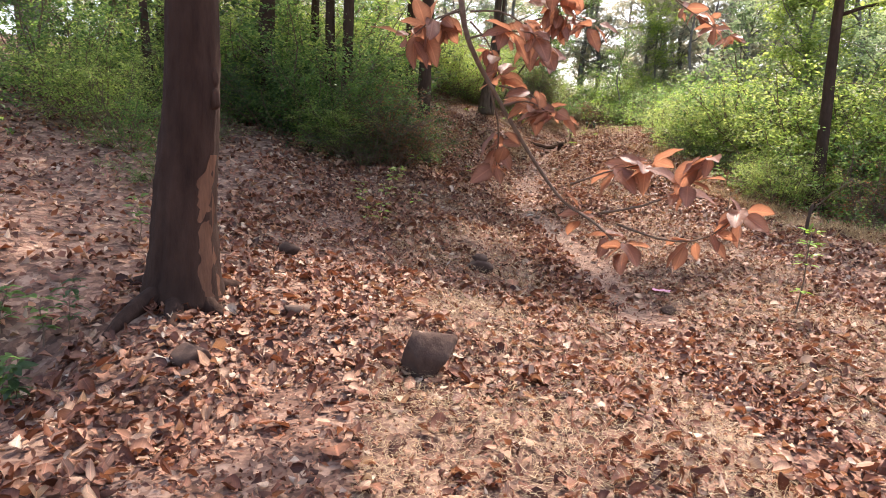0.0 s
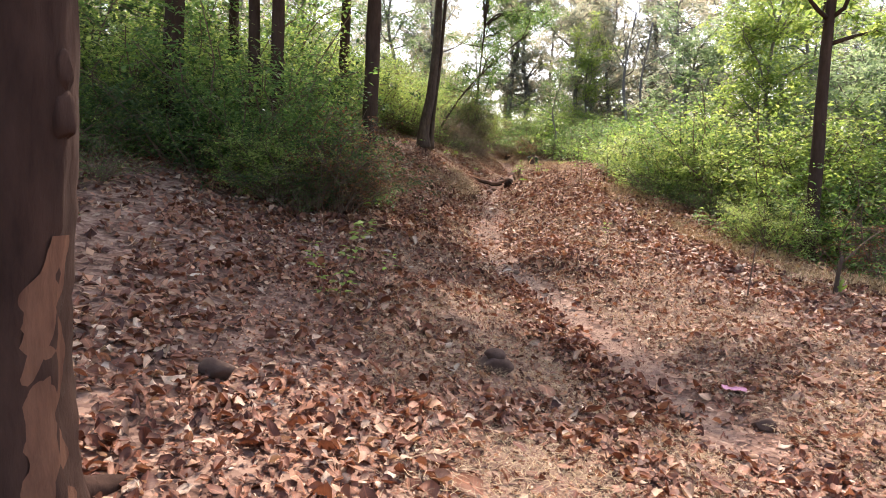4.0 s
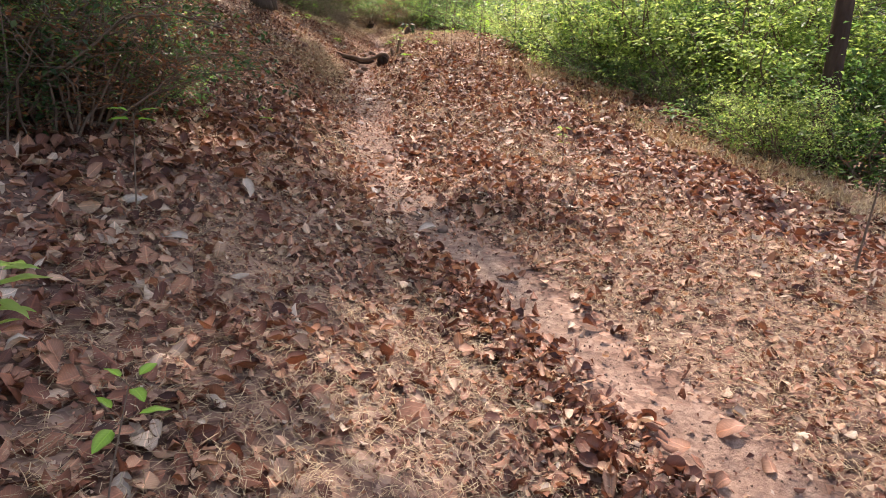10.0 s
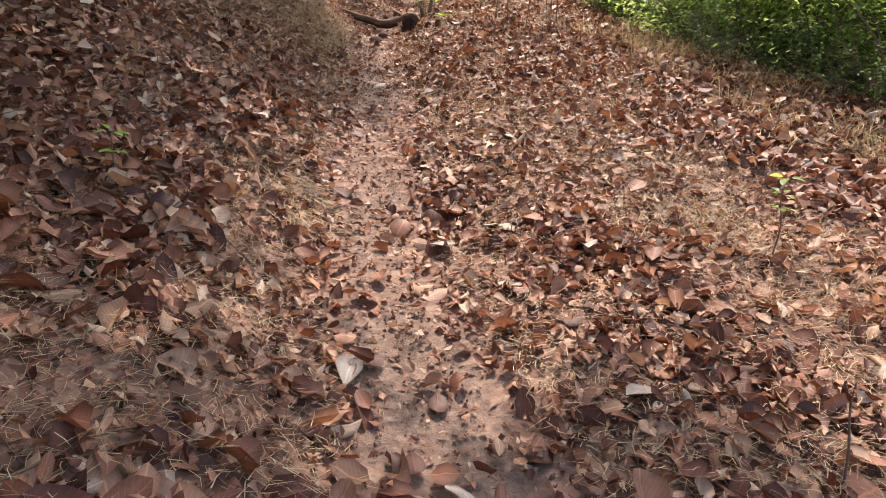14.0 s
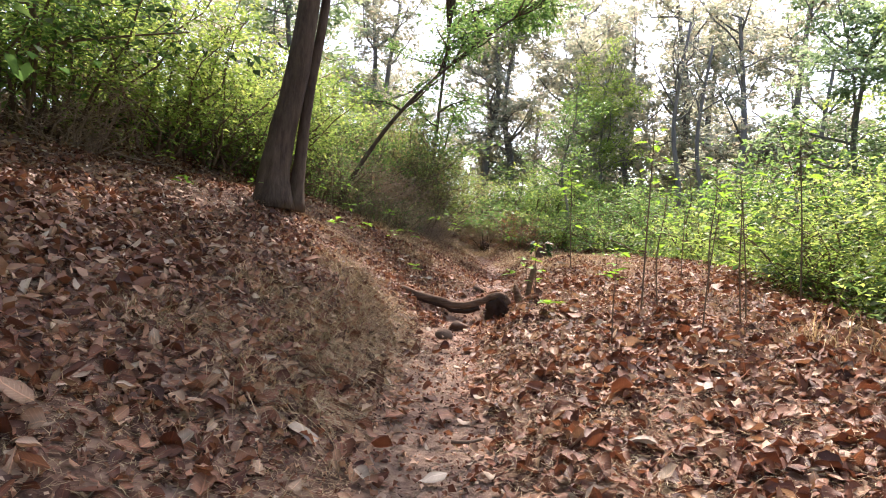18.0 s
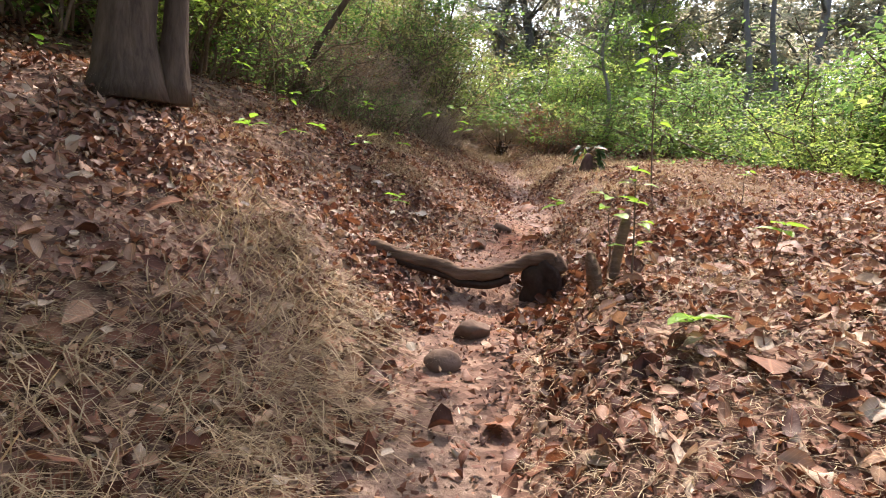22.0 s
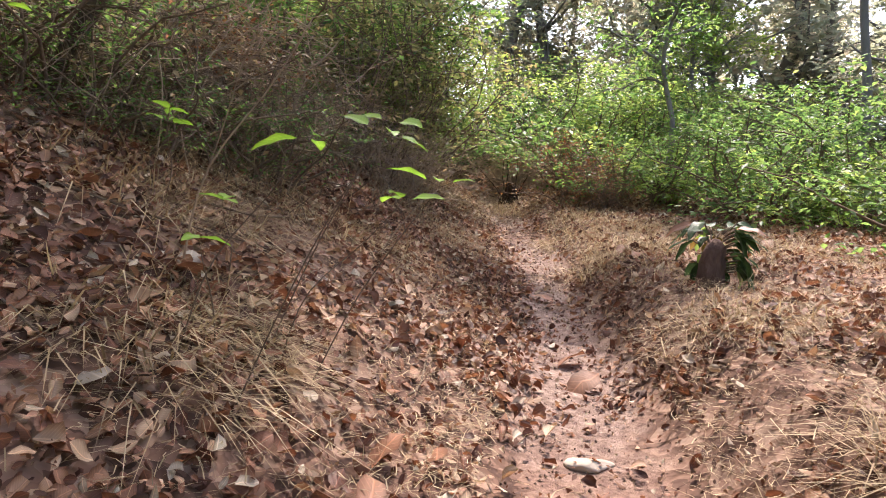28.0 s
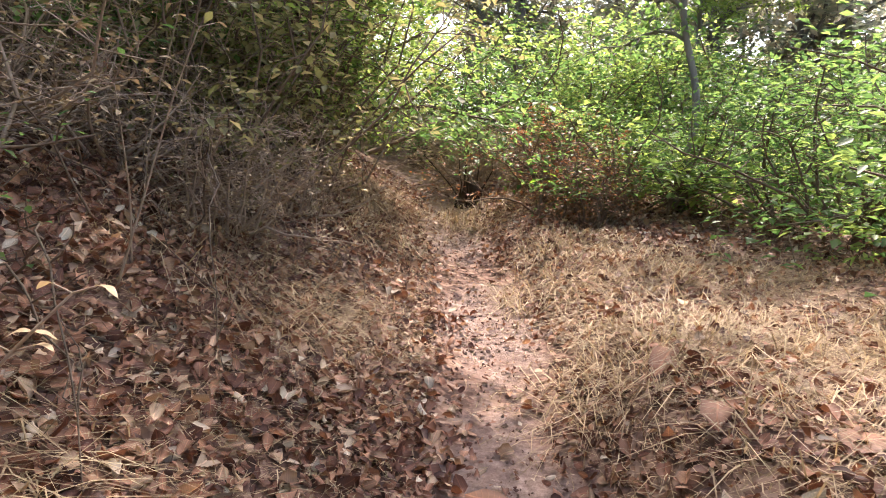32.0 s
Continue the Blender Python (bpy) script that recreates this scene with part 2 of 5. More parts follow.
# bark paled to carry the painted haze of distant trees
BARK_FAR = bark_material("hazed_bark", (0.19, 0.17, 0.15), (0.36, 0.32, 0.28))
BARK_STUB = bark_material("stub_bark", (0.09, 0.052, 0.04), (0.28, 0.18, 0.14), 13.0, (1, 1, 0.4))
TWIG = plain_material("twig", (0.11, 0.075, 0.052), (0.28, 0.2, 0.145), 30.0)
DRY = plain_material("dry_stalk", (0.28, 0.2, 0.145), (0.5, 0.39, 0.29), 30.0)
INNER = bark_material("peeled_wood", (0.09, 0.042, 0.028), (0.37, 0.19, 0.11), 7.0)
ROOT = bark_material("root_bark", (0.1, 0.06, 0.04), (0.4, 0.26, 0.18), 16.0, (0.16, 0.5, 1))
# burnt and rotten wood; also the painted shade beneath the root
CHAR_SHADE = plain_material("burnt_and_shaded_wood", (0.03, 0.018, 0.013), (0.11, 0.065, 0.045), 18.0)
STONE = plain_material("dark_stone", (0.06, 0.036, 0.027), (0.17, 0.11, 0.082), 9.0, 0.9, 0.02)
BROWN_STONE = plain_material("brown_stone", (0.11, 0.07, 0.05), (0.27, 0.185, 0.14), 11.0, 0.9, 0.015)
PALE_STONE = plain_material("pale_stone", (0.35, 0.28, 0.22), (0.6, 0.52, 0.44), 12.0, 0.9, 0.012)
PLASTIC = plain_material("pink_plastic", (0.4, 0.16, 0.26), (0.52, 0.3, 0.4), 25.0, 0.35, 0.008)


# ---- shapes ----
def mesh_of(name, v, tris=None, quads=None, mat=None, smooth=True, ribs=None):
    me = bpy.data.meshes.new(name)
    v = np.asarray(v, np.float32).reshape(-1, 3)
    tris = np.zeros((0, 3), int) if tris is None else np.asarray(tris, int).reshape(-1, 3)
    quads = np.zeros((0, 4), int) if quads is None else np.asarray(quads, int).reshape(-1, 4)
    loops = np.concatenate([tris.ravel(), quads.ravel()]).astype(np.int32)
    starts = np.concatenate([np.arange(len(tris)) * 3, len(tris) * 3 + np.arange(len(quads)) * 4]).astype(np.int32)
    me.vertices.add(len(v)), me.loops.add(len(loops)), me.polygons.add(len(starts))
    me.vertices.foreach_set("co", v.ravel())
    me.loops.foreach_set("vertex_index", loops)
    me.polygons.foreach_set("loop_start", starts)
    me.polygons.foreach_set("use_smooth", np.full(len(starts), smooth))
    if mat:
        me.materials.append(mat)
    if ribs is not None:
        me.attributes.new("rib", "FLOAT_VECTOR", "POINT").data.foreach_set("vector", np.asarray(ribs, np.float32).ravel())
    me.update(calc_edges=True)
    return me


def join(parts):
    """Joins (verts, tris, quads) triples."""
    vs, ts, qs, n = [], [], [], 0
    for v, t, q in parts:
        vs.append(v), ts.append(np.asarray(t, int).reshape(-1, 3) + n), qs.append(np.asarray(q, int).reshape(-1, 4) + n)
        n += len(v)
    return np.concatenate(vs), np.concatenate(ts), np.concatenate(qs)


def part(name, geo, mat, parent, label="", at=None):
    ribs = np.tile(RIBS, (len(geo[0]) // 11, 1)) if name == "leaf" and not isinstance(geo, bpy.types.Mesh) else None
    ob = new(name, geo if isinstance(geo, bpy.types.Mesh) else mesh_of(name, *geo, mat, ribs=ribs))
    ob.parent = parent
    if at is not None:
        ob.location = at
    return tagged(ob, label) if label else ob


def thing(name, x, y, label, category, group="", z=None, turn=0.0, size=1.0, sink=0.0):
    ob = new(name)
    ob.empty_display_size = 0.1
    ob.location = (x, y, (height(x, y) if z is None else z) - sink)
    ob.rotation_euler = (0, 0, turn)
    ob.scale = (size, size, size)
    return tagged(ob, label, category, group)


def unit(a):
    return a / np.maximum(np.linalg.norm(a, axis=-1, keepdims=True), 1e-9)


def tube(pts, radii, sides=7, rough=0.0, rng=None, cap=True):
    """A bent tube of quads along pts."""
    pts, radii = np.asarray(pts, float), np.asarray(radii, float)
    n = len(pts)
    d = unit(np.gradient(pts, axis=0))
    ref = np.where(np.abs(d[:, 2:]) > 0.9, np.array([[1.0, 0, 0]]), np.array([[0, 0, 1.0]]))
    ref = np.tile(ref[0], (n, 1)) if np.abs(d @ ref[0]).max() < 0.97 else ref
    a = unit(np.cross(d, ref))
    b = np.cross(d, a)
    ang = np.linspace(0, 2 * math.pi, sides, endpoint=False)
    r = radii[:, None] * np.ones((1, sides))
    if rough and rng is not None:
        r = r * (1 + rough * rng.normal(size=(1, sides)) + 0.5 * rough * rng.normal(size=(n, sides)))
    v = pts[:, None] + r[..., None] * (np.cos(ang)[None, :, None] * a[:, None] + np.sin(ang)[None, :, None] * b[:, None])
    i, j = np.meshgrid(np.arange(n - 1), np.arange(sides), indexing="ij")
    k = (j + 1) % sides
    q = np.stack([i * sides + j, i * sides + k, (i + 1) * sides + k, (i + 1) * sides + j], -1).reshape(-1, 4)
    v = v.reshape(-1, 3)
    t = np.zeros((0, 3), int)
    if cap:
        v = np.concatenate([v, pts[[0]], pts[[-1]]])
        m = n * sides
        c = np.arange(sides)
        e = (c + 1) % sides
        t = np.concatenate([np.stack([e, c, np.full(sides, m)], -1), np.stack([(n - 1) * sides + c, (n - 1) * sides + e, np.full(sides, m + 1)], -1)])
    return v, t, q


def spline(ctrl, n=14):
    """A smooth polyline through the control points."""
    c = np.asarray(ctrl, float)
    c = np.concatenate([[2 * c[0] - c[1]], c, [2 * c[-1] - c[-2]]])
    out = []
    for t in np.linspace(0, len(c) - 3 - 1e-6, n):
        i, f = int(t), t - int(t)
        p0, p1, p2, p3 = c[i:i + 4]
        out.append(0.5 * (2 * p1 + (p2 - p0) * f + (2 * p0 - 5 * p1 + 4 * p2 - p3) * f * f + (3 * p1 - p0 - 3 * p2 + p3) * f ** 3))
    return np.array(out)


def leaves(p, d, up, length, width, fold=0.25, curl=0.2, fine=False, crumple=0.0, rng=None):
    """Many leaves at once: foot points, directions, upper sides, lengths and widths."""
    n = len(p)
    d = unit(d)
    side = unit(np.cross(up, d))
    nrm = np.cross(d, side)
    length, width = np.broadcast_to(length, n)[:, None], np.broadcast_to(width, n)[:, None]
    fold, curl = np.broadcast_to(fold, n)[:, None], np.broadcast_to(curl, n)[:, None]
    if fine:
        sx = np.array([0, 0.25, 0.55, 0.82, 1.0, 0.22, 0.55, 0.82, 0.22, 0.55, 0.82])
        sy = np.array([0, 0, 0, 0, 0, 0.44, 0.52, 0.36, -0.44, -0.52, -0.36])
        tri = np.array([[0, 1, 5], [0, 8, 1], [3, 4, 7], [3, 10, 4]])
        quad = np.array([[1, 2, 6, 5], [2, 3, 7, 6], [8, 9, 2, 1], [9, 10, 3, 2]])
    elif fine is None:
        sx, sy = np.array([0, 0.28, 0.7, 1.0, 0.7, 0.28]), np.array([0, 0.46, 0.4, 0, -0.4, -0.46])
        tri, quad = np.zeros((0, 3), int), np.array([[0, 3, 2, 1], [0, 5, 4, 3]])
    else:
        sx, sy = np.array([0, 0.45, 0.45, 1.0]), np.array([0, 0.5, -0.5, 0])
        tri, quad = np.array([[0, 3, 1], [0, 2, 3]]), np.zeros((0, 4), int)
    along = sx[None] * length
    across = sy[None] * width
    lift = np.abs(across) * fold * 1.6 - curl * length * (sx[None] - 0.15) ** 2
    if crumple:
        across = across * (1 + 1.3 * crumple * rng.uniform(-1, 1, across.shape))
        along = along + crumple * 0.28 * length * rng.uniform(-1, 1, along.shape)
        lift = lift + crumple * 0.7 * length * rng.uniform(-1, 1, along.shape)
    v = p[:, None] + along[..., None] * d[:, None] + across[..., None] * side[:, None] + lift[..., None] * nrm[:, None]
    k = len(sx)
    base = (np.arange(n) * k)[:, None, None]
    return v.reshape(-1, 3), (tri[None] + base).reshape(-1, 3), (quad[None] + base).reshape(-1, 4)


def big_leaf(foot, way, up, length, width, fold=0.2, curl=0.4, wave=0.03, phase=0.0):
    """One large leaf as a fine grid with a midrib, a bent blade and a wavy rim; with its rib coordinates."""
    n, m = 9, 7
    sgrid, cgrid = np.meshgrid(np.linspace(0, 1, n), np.linspace(-1, 1, m), indexing="ij")
    wide = np.sin(np.pi * np.clip(sgrid, 0, 1) ** 0.85) ** 0.75 * (1 - 0.15 * sgrid)
    way, up = unit(np.asarray(way, float).ravel()), np.asarray(up, float).ravel()
    side = unit(np.cross(up, way))
    nrm = np.cross(way, side)
    a = sgrid * length
    c = cgrid * wide * width * 0.5
    z = np.abs(c) * fold - curl * length * sgrid ** 2 * 0.5 + wave * length * np.sin(sgrid * 13 + phase) * np.abs(cgrid) ** 2
    a = a * (1 - 0.12 * curl * sgrid)
    v = np.asarray(foot, float).ravel() + a[..., None] * way + c[..., None] * side + z[..., None] * nrm
    i, j = np.meshgrid(np.arange(n - 1), np.arange(m - 1), indexing="ij")
    q = np.stack([i * m + j, (i + 1) * m + j, (i + 1) * m + j + 1, i * m + j + 1], -1).reshape(-1, 4)
    ribs = np.stack([sgrid, np.abs(cgrid), np.ones_like(sgrid)], -1).reshape(-1, 3)
    return v.reshape(-1, 3), q, ribs


def leaf_part(parent, mat, *args, **kw):
    v, q, ribs = big_leaf(*args, **kw)
    ob = new("leaf", mesh_of("leaf", v, None, q, mat, ribs=ribs))
    ob.parent = parent
    return ob


def blades(p, d, length, width, droop, sway=None):
    """Grass blades: tapering strips that bend over."""
    n = len(p)
    d = unit(d)
    flat = unit(d * np.array([1, 1, 0]) + 1e-6)
    side = unit(np.cross(d, np.array([[0, 0, 1.0]]))) * width[:, None]
    v = []
    for s, w in ((0, 1), (0.5, 0.75)):
        c = p + d * (length * s)[:, None] + flat * (length * droop * s * s * 0.6)[:, None] - np.array([[0, 0, 1.0]]) * (length * droop * s * s * 0.8)[:, None]
        v += [c - side * w, c + side * w]
    v.append(p + d * length[:, None] + flat * (length * droop * 0.6)[:, None] - np.array([[0, 0, 1.0]]) * (length * droop * 0.8)[:, None])
    v = np.stack(v, 1)
    if sway is not None:
        v = v + (unit(side) * (length * sway)[:, None])[:, None] * np.array([0, 0, 0.2, 0.2, 1.0])[None, :, None]
    base = (np.arange(n) * 5)[:, None, None]
    quad = np.array([[0, 1, 3, 2]])[None] + base
    tri = np.array([[2, 3, 4]])[None] + base
    return v.reshape(-1, 3), tri.reshape(-1, 3), quad.reshape(-1, 4)


def rock(rng, sx, sy, sz, cuts=9, deep=0.62):
    """A broken stone: a lump with several flat faces split off and slightly pitted."""
    bm = bmesh.new()
    bmesh.ops.create_icosphere(bm, subdivisions=3, radius=1)
    off = Vector(rng.uniform(-50, 50, 3))
    planes = [(Vector(rng.normal(0, 1, 3)).normalized(), rng.uniform(deep, 0.92)) for _ in range(cuts)]
    for v in bm.verts:
        for nrm, d in planes:
            over = v.co.dot(nrm) - d
            if over > 0:
                v.co -= nrm * over
        v.co *= 1 + 0.07 * noise.noise(v.co * 2.5 + off) + 0.04 * noise.noise(v.co * 6 + off)
        v.co = Vector((v.co.x * sx, v.co.y * sy, v.co.z * sz))
    for f in bm.faces:
        f.smooth = True
    me = bpy.data.meshes.new("rock")
    bm.to_mesh(me)
    bm.free()
    return me


# ---- the lie of the land ----
TRAIL = [(-40, 5, -1.61), (-6, 3.6, -0.57), (4, 3, -0.4), (8.5, 2.62, -0.28), (10.4, 2.45, -0.06), (12.6, 2.28, 0.15), (14.3, 2.05, 0.38), (16.2, 2.12, 0.54), (17.6, 2.42, 0.82), 
         (19, 2.72, 1.05), (21.3, 3.03, 1.33), (23.6, 3.46, 1.59), (25.2, 4.08, 1.95), (27.4, 4.87, 2.17), (29.5, 5.4, 2.32), (31.8, 5.9, 2.6), (33.3, 6.07, 2.81), (35, 6.2, 3.04), (37, 6.4, 3.34), (40, 6, 3.86), (60, 4, 5.99)]
# y, left bank height, left slope, right bank height, right slope, where the right side falls away
BANKS = [(-40, 0.17, 0.05, 0.03, 0, 6), (4, 0.2, 0.1, 0.02, -0.01, 6), (8.5, 0.06, 0.25, 0.05, -0.01, 6), (11.4, 0, 0.33, 0.11, 0.02, 6), (13.6, 0.32, 0.31, 0.11, 0, 5.5), (17, 0.23, 0.25, 0.07, 0.08, 5), 
         (19, 0.24, 0.29, 0.17, 0.09, 4), (21.3, 0.27, 0.3, 0.26, 0.15, 3.2), (23.9, 0.44, 0.32, 0.44, 0.12, 3.2), (25.2, 0.14, 0.42, 0.3, 0.1, 3.5), (26.3, 0, 0.38, 0.41, 0.08, 3.5), (27.4, 0.29, 0.4, 0.41, 0.06, 3.5), (29, 0.25, 0.38, 0.43, 0.07, 3.5), (31.8, 0.2, 0.42, 0.27, 0.09, 3.5), (34, 0.2, 0.44, 0.23, 0.08, 3.5), (60, 0.17, 0.35, 0.23, 0.01, 5)]
TR, BK = np.array(TRAIL), np.array(BANKS)
_grid = np.random.RandomState(5).uniform(-1, 1, (64, 64))


def vnoise(x, y, s):
    x, y = np.asarray(x) / s + 1000.3, np.asarray(y) / s + 1000.7
    i, j = np.floor(x).astype(int), np.floor(y).astype(int)
    f, g = x - i, y - j
    f, g = f * f * (3 - 2 * f), g * g * (3 - 2 * g)
    q = lambda a, b: _grid[a % 64, b % 64]
    return (q(i, j) * (1 - f) + q(i + 1, j) * f) * (1 - g) + (q(i, j + 1) * (1 - f) + q(i + 1, j + 1) * f) * g


def smooth(x):
    x = np.clip(x, 0, 1)
    return x * x * (3 - 2 * x)


def trail_x(y):
    return sum(np.interp(np.asarray(y) + o, TR[:, 0], TR[:, 1]) for o in (-0.8, -0.4, 0, 0.4, 0.8)) / 5


def trail_z(y):
    return sum(np.interp(np.asarray(y) + o, TR[:, 0], TR[:, 2]) for o in (-0.4, -0.2, 0, 0.2, 0.4)) / 5


def bank(y, k):
    return sum(np.interp(np.asarray(y) + o, BK[:, 0], BK[:, k]) for o in (-0.5, 0, 0.5)) / 3


def heights(x, y):
    x, y = np.asarray(x, float), np.asarray(y, float)
    u = x - trail_x(y)
    half = 0.3 - 0.1 * smooth((y - 26) / 2) + 0.2 * np.exp(-((y - 24.1) / 1.1) ** 2)
    left, right = np.maximum(0, -u - half), np.maximum(0, u - half)
    z = trail_z(y) - 0.03 * np.exp(-(u / 0.25) ** 2)
    z = z + bank(y, 1) * smooth(left / 0.75) + bank(y, 2) * 8.0 * (1 - np.exp(-np.maximum(0, left - 0.6) / 7.0))
    dr = bank(y, 5)
    z = z + bank(y, 3) * smooth(right / (0.75 - 0.2 * smooth((y - 26) / 2) - 0.25 * np.exp(-((y - 23.5) / 1.5) ** 2))) + bank(y, 4) * np.clip(right - 0.6, 0, dr) - 0.3 * np.clip(right - dr, 0, 30)
    z = z - 0.5 * np.exp(-((x + 2.72) / 0.75) ** 2 - ((y - 3.75) / 0.9) ** 2) - 0.12 * np.exp(-((x + 1.5) / 0.9) ** 2 - ((y - 3.2) / 0.8) ** 2)
    z = z + 0.12 * np.exp(-((x + 0.2) / 0.8) ** 2 - ((y - 5.6) / 0.7) ** 2) + 0.3 * np.exp(-((x - 1.2) / 0.9) ** 2 - ((y - 25.6) / 0.9) ** 2)
    z = z - 0.12 * np.exp(-(u / 0.62) ** 4) * smooth((y - 23.8) / 0.8) * (1 - smooth((y - 24.62 + 0.3 * u) / 0.4))
    off = smooth((np.abs(u) - 0.2) / 0.6)
    z = z + 0.035 * off * vnoise(x, y, 0.45) + 0.06 * off * vnoise(x, y, 1.3) + 0.012 * vnoise(x, y, 0.16)
    z = z + 0.25 * smooth((np.abs(u) - 6) / 10) * vnoise(x, y, 6.0)
    return z


def height(x, y):
    return float(heights(x, y))


def axis(lo, hi, step, far, grow=1.28):
    core = list(np.arange(lo, hi + step / 2, step))
    a, b, s = [], [], step
    x = hi
    while x < far:
        s *= grow
        x += s
        b.append(x)
    x, s = lo, step
    while x > -far:
        s *= grow
        x -= s
        a.append(x)
    return np.array(a[::-1] + core + b)


def build_ground():
    xs, ys = axis(-7, 12, 0.11, 900), axis(-2, 40, 0.11, 900)
    x, y = np.meshgrid(xs, ys, indexing="ij")
    z = heights(x, y)
    nx, ny = len(xs), len(ys)
    i, j = np.meshgrid(np.arange(nx - 1), np.arange(ny - 1), indexing="ij")
    q = np.stack([i * ny + j, (i + 1) * ny + j, (i + 1) * ny + j + 1, i * ny + j + 1], -1).reshape(-1, 4)
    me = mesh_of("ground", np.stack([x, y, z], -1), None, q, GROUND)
    u = np.abs(x - trail_x(y))
    bare = 1.5 * np.exp(-(u / 0.36) ** 2) * smooth((y - 6.5) / 3) * (0.75 + 0.5 * vnoise(x, y, 1.1))
    bare = np.maximum(bare, 0.9 * np.exp(-((x - 4.35) / 0.35) ** 2 - ((y - 23.7) / 0.5) ** 2))
    bare = np.maximum(bare, 1.3 * np.exp(-((x - 2.6) / 0.35) ** 2 - ((y - 9.9) / 0.9) ** 2))
    red = np.exp(-((x - 4.6) / 0.8) ** 2 - ((y - 26.3) / 0.9) ** 2) + np.exp(-((x - 4.2) / 0.5) ** 2 - ((y - 23.9) / 0.8) ** 2) + 0.15 * np.exp(-((x - 2.6) / 0.5) ** 2 - ((y - 9.9) / 1.2) ** 2)
    bare = np.maximum(bare, 0.9 * np.exp(-((x - 4.75) / 0.4) ** 2 - ((y - 26.1) / 0.6) ** 2))
    me.attributes.new("red", "FLOAT", "POINT").data.foreach_set("value", np.clip(red, 0, 1).ravel().astype(np.float32))
    at = me.attributes.new("bare", "FLOAT", "POINT")
    at.data.foreach_set("value", bare.ravel().astype(np.float32))
    return tagged(new("ground", me), "dry forest floor with a worn reddish earth footpath", "ground", kind="structure")


ground = build_ground()


# ---- leaf litter and dry grass ----
def scatter(rng, n, ylo, yhi, half_l, half_r, density):
    y = rng.uniform(ylo, yhi, n)
    x = trail_x(y) + rng.uniform(-half_l, half_r, n)
    keep = rng.uniform(0, 1, n) < density(x, y)
    return x[keep], y[keep]


def floor_normals(x, y, e=0.12):
    z = heights(x, y)
    return unit(np.stack([(z - heights(x + e, y)) / e, (z - heights(x, y + e)) / e, np.ones_like(z)], -1)), z


def litter_density(x, y):
    u = np.abs(x - trail_x(y))
    worn = np.exp(-((u + 0.1 * vnoise(x, y, 0.35)) / (0.38 - 0.08 * smooth((y - 24) / 2))) ** 4) * smooth((y - 6.5) / 3)
    row = 1.0 * np.exp(-((x - trail_x(y) + 0.5) / 0.15) ** 2 - ((y - 10) / 2.2) ** 2)
    thin = 1 - 0.32 * smooth((x - trail_x(y) - 0.4) / 0.4) * smooth((y - 24.5) / 2) - 0.36 * smooth((x - trail_x(y)) / 0.5) * smooth((y - 28) / 3)
    thin = thin * (1 - 0.36 * smooth((y - 6.5) / 1.5) * (1 - smooth((y - 12) / 1.5)))
    thin = thin * (1 - 0.45 * np.exp(-((x - 0.1) / 1.0) ** 2 - ((y - 3.4) / 1.0) ** 2))
    thin = thin * (1 - 0.16 * smooth((y - 12) / 1.5) * (1 - smooth((y - 22.5) / 1.5)))
    return np.clip(row + thin * (1 - 0.94 * worn) * (0.68 + 0.45 * vnoise(x, y, 0.9) + 0.42 * vnoise(x, y, 0.38) + 0.25 * vnoise(x, y, 2.7)), 0.03, 1)


def fallen(rng, x, y, lo, hi, fine, tilt, lift):
    n = len(x)
    nrm, z = floor_normals(x, y)
    up = unit(nrm + rng.normal(0, tilt, (n, 3)))
    a = rng.uniform(0, 2 * math.pi, n)
    d = np.stack([np.cos(a), np.sin(a), np.zeros(n)], -1)
    d = unit(d - up * (d * up).sum(-1, keepdims=True))
    length = (lo + (hi - lo) * rng.beta(1.4, 2.8, n)) * np.interp(y, [12, 14, 21, 23.5, 26], [1.0, 1.15, 1.15, 0.95, 0.68])
    p = np.stack([x, y, z + lift * (0.25 + rng.uniform(0, 1, n))], -1) - d * length[:, None] * 0.5
    return leaves(p, d, up, length, length * rng.uniform(0.4, 0.8, n), rng.uniform(-0.75, 1.0, n), rng.uniform(-0.8, 0.9, n), fine, 0.12, rng)


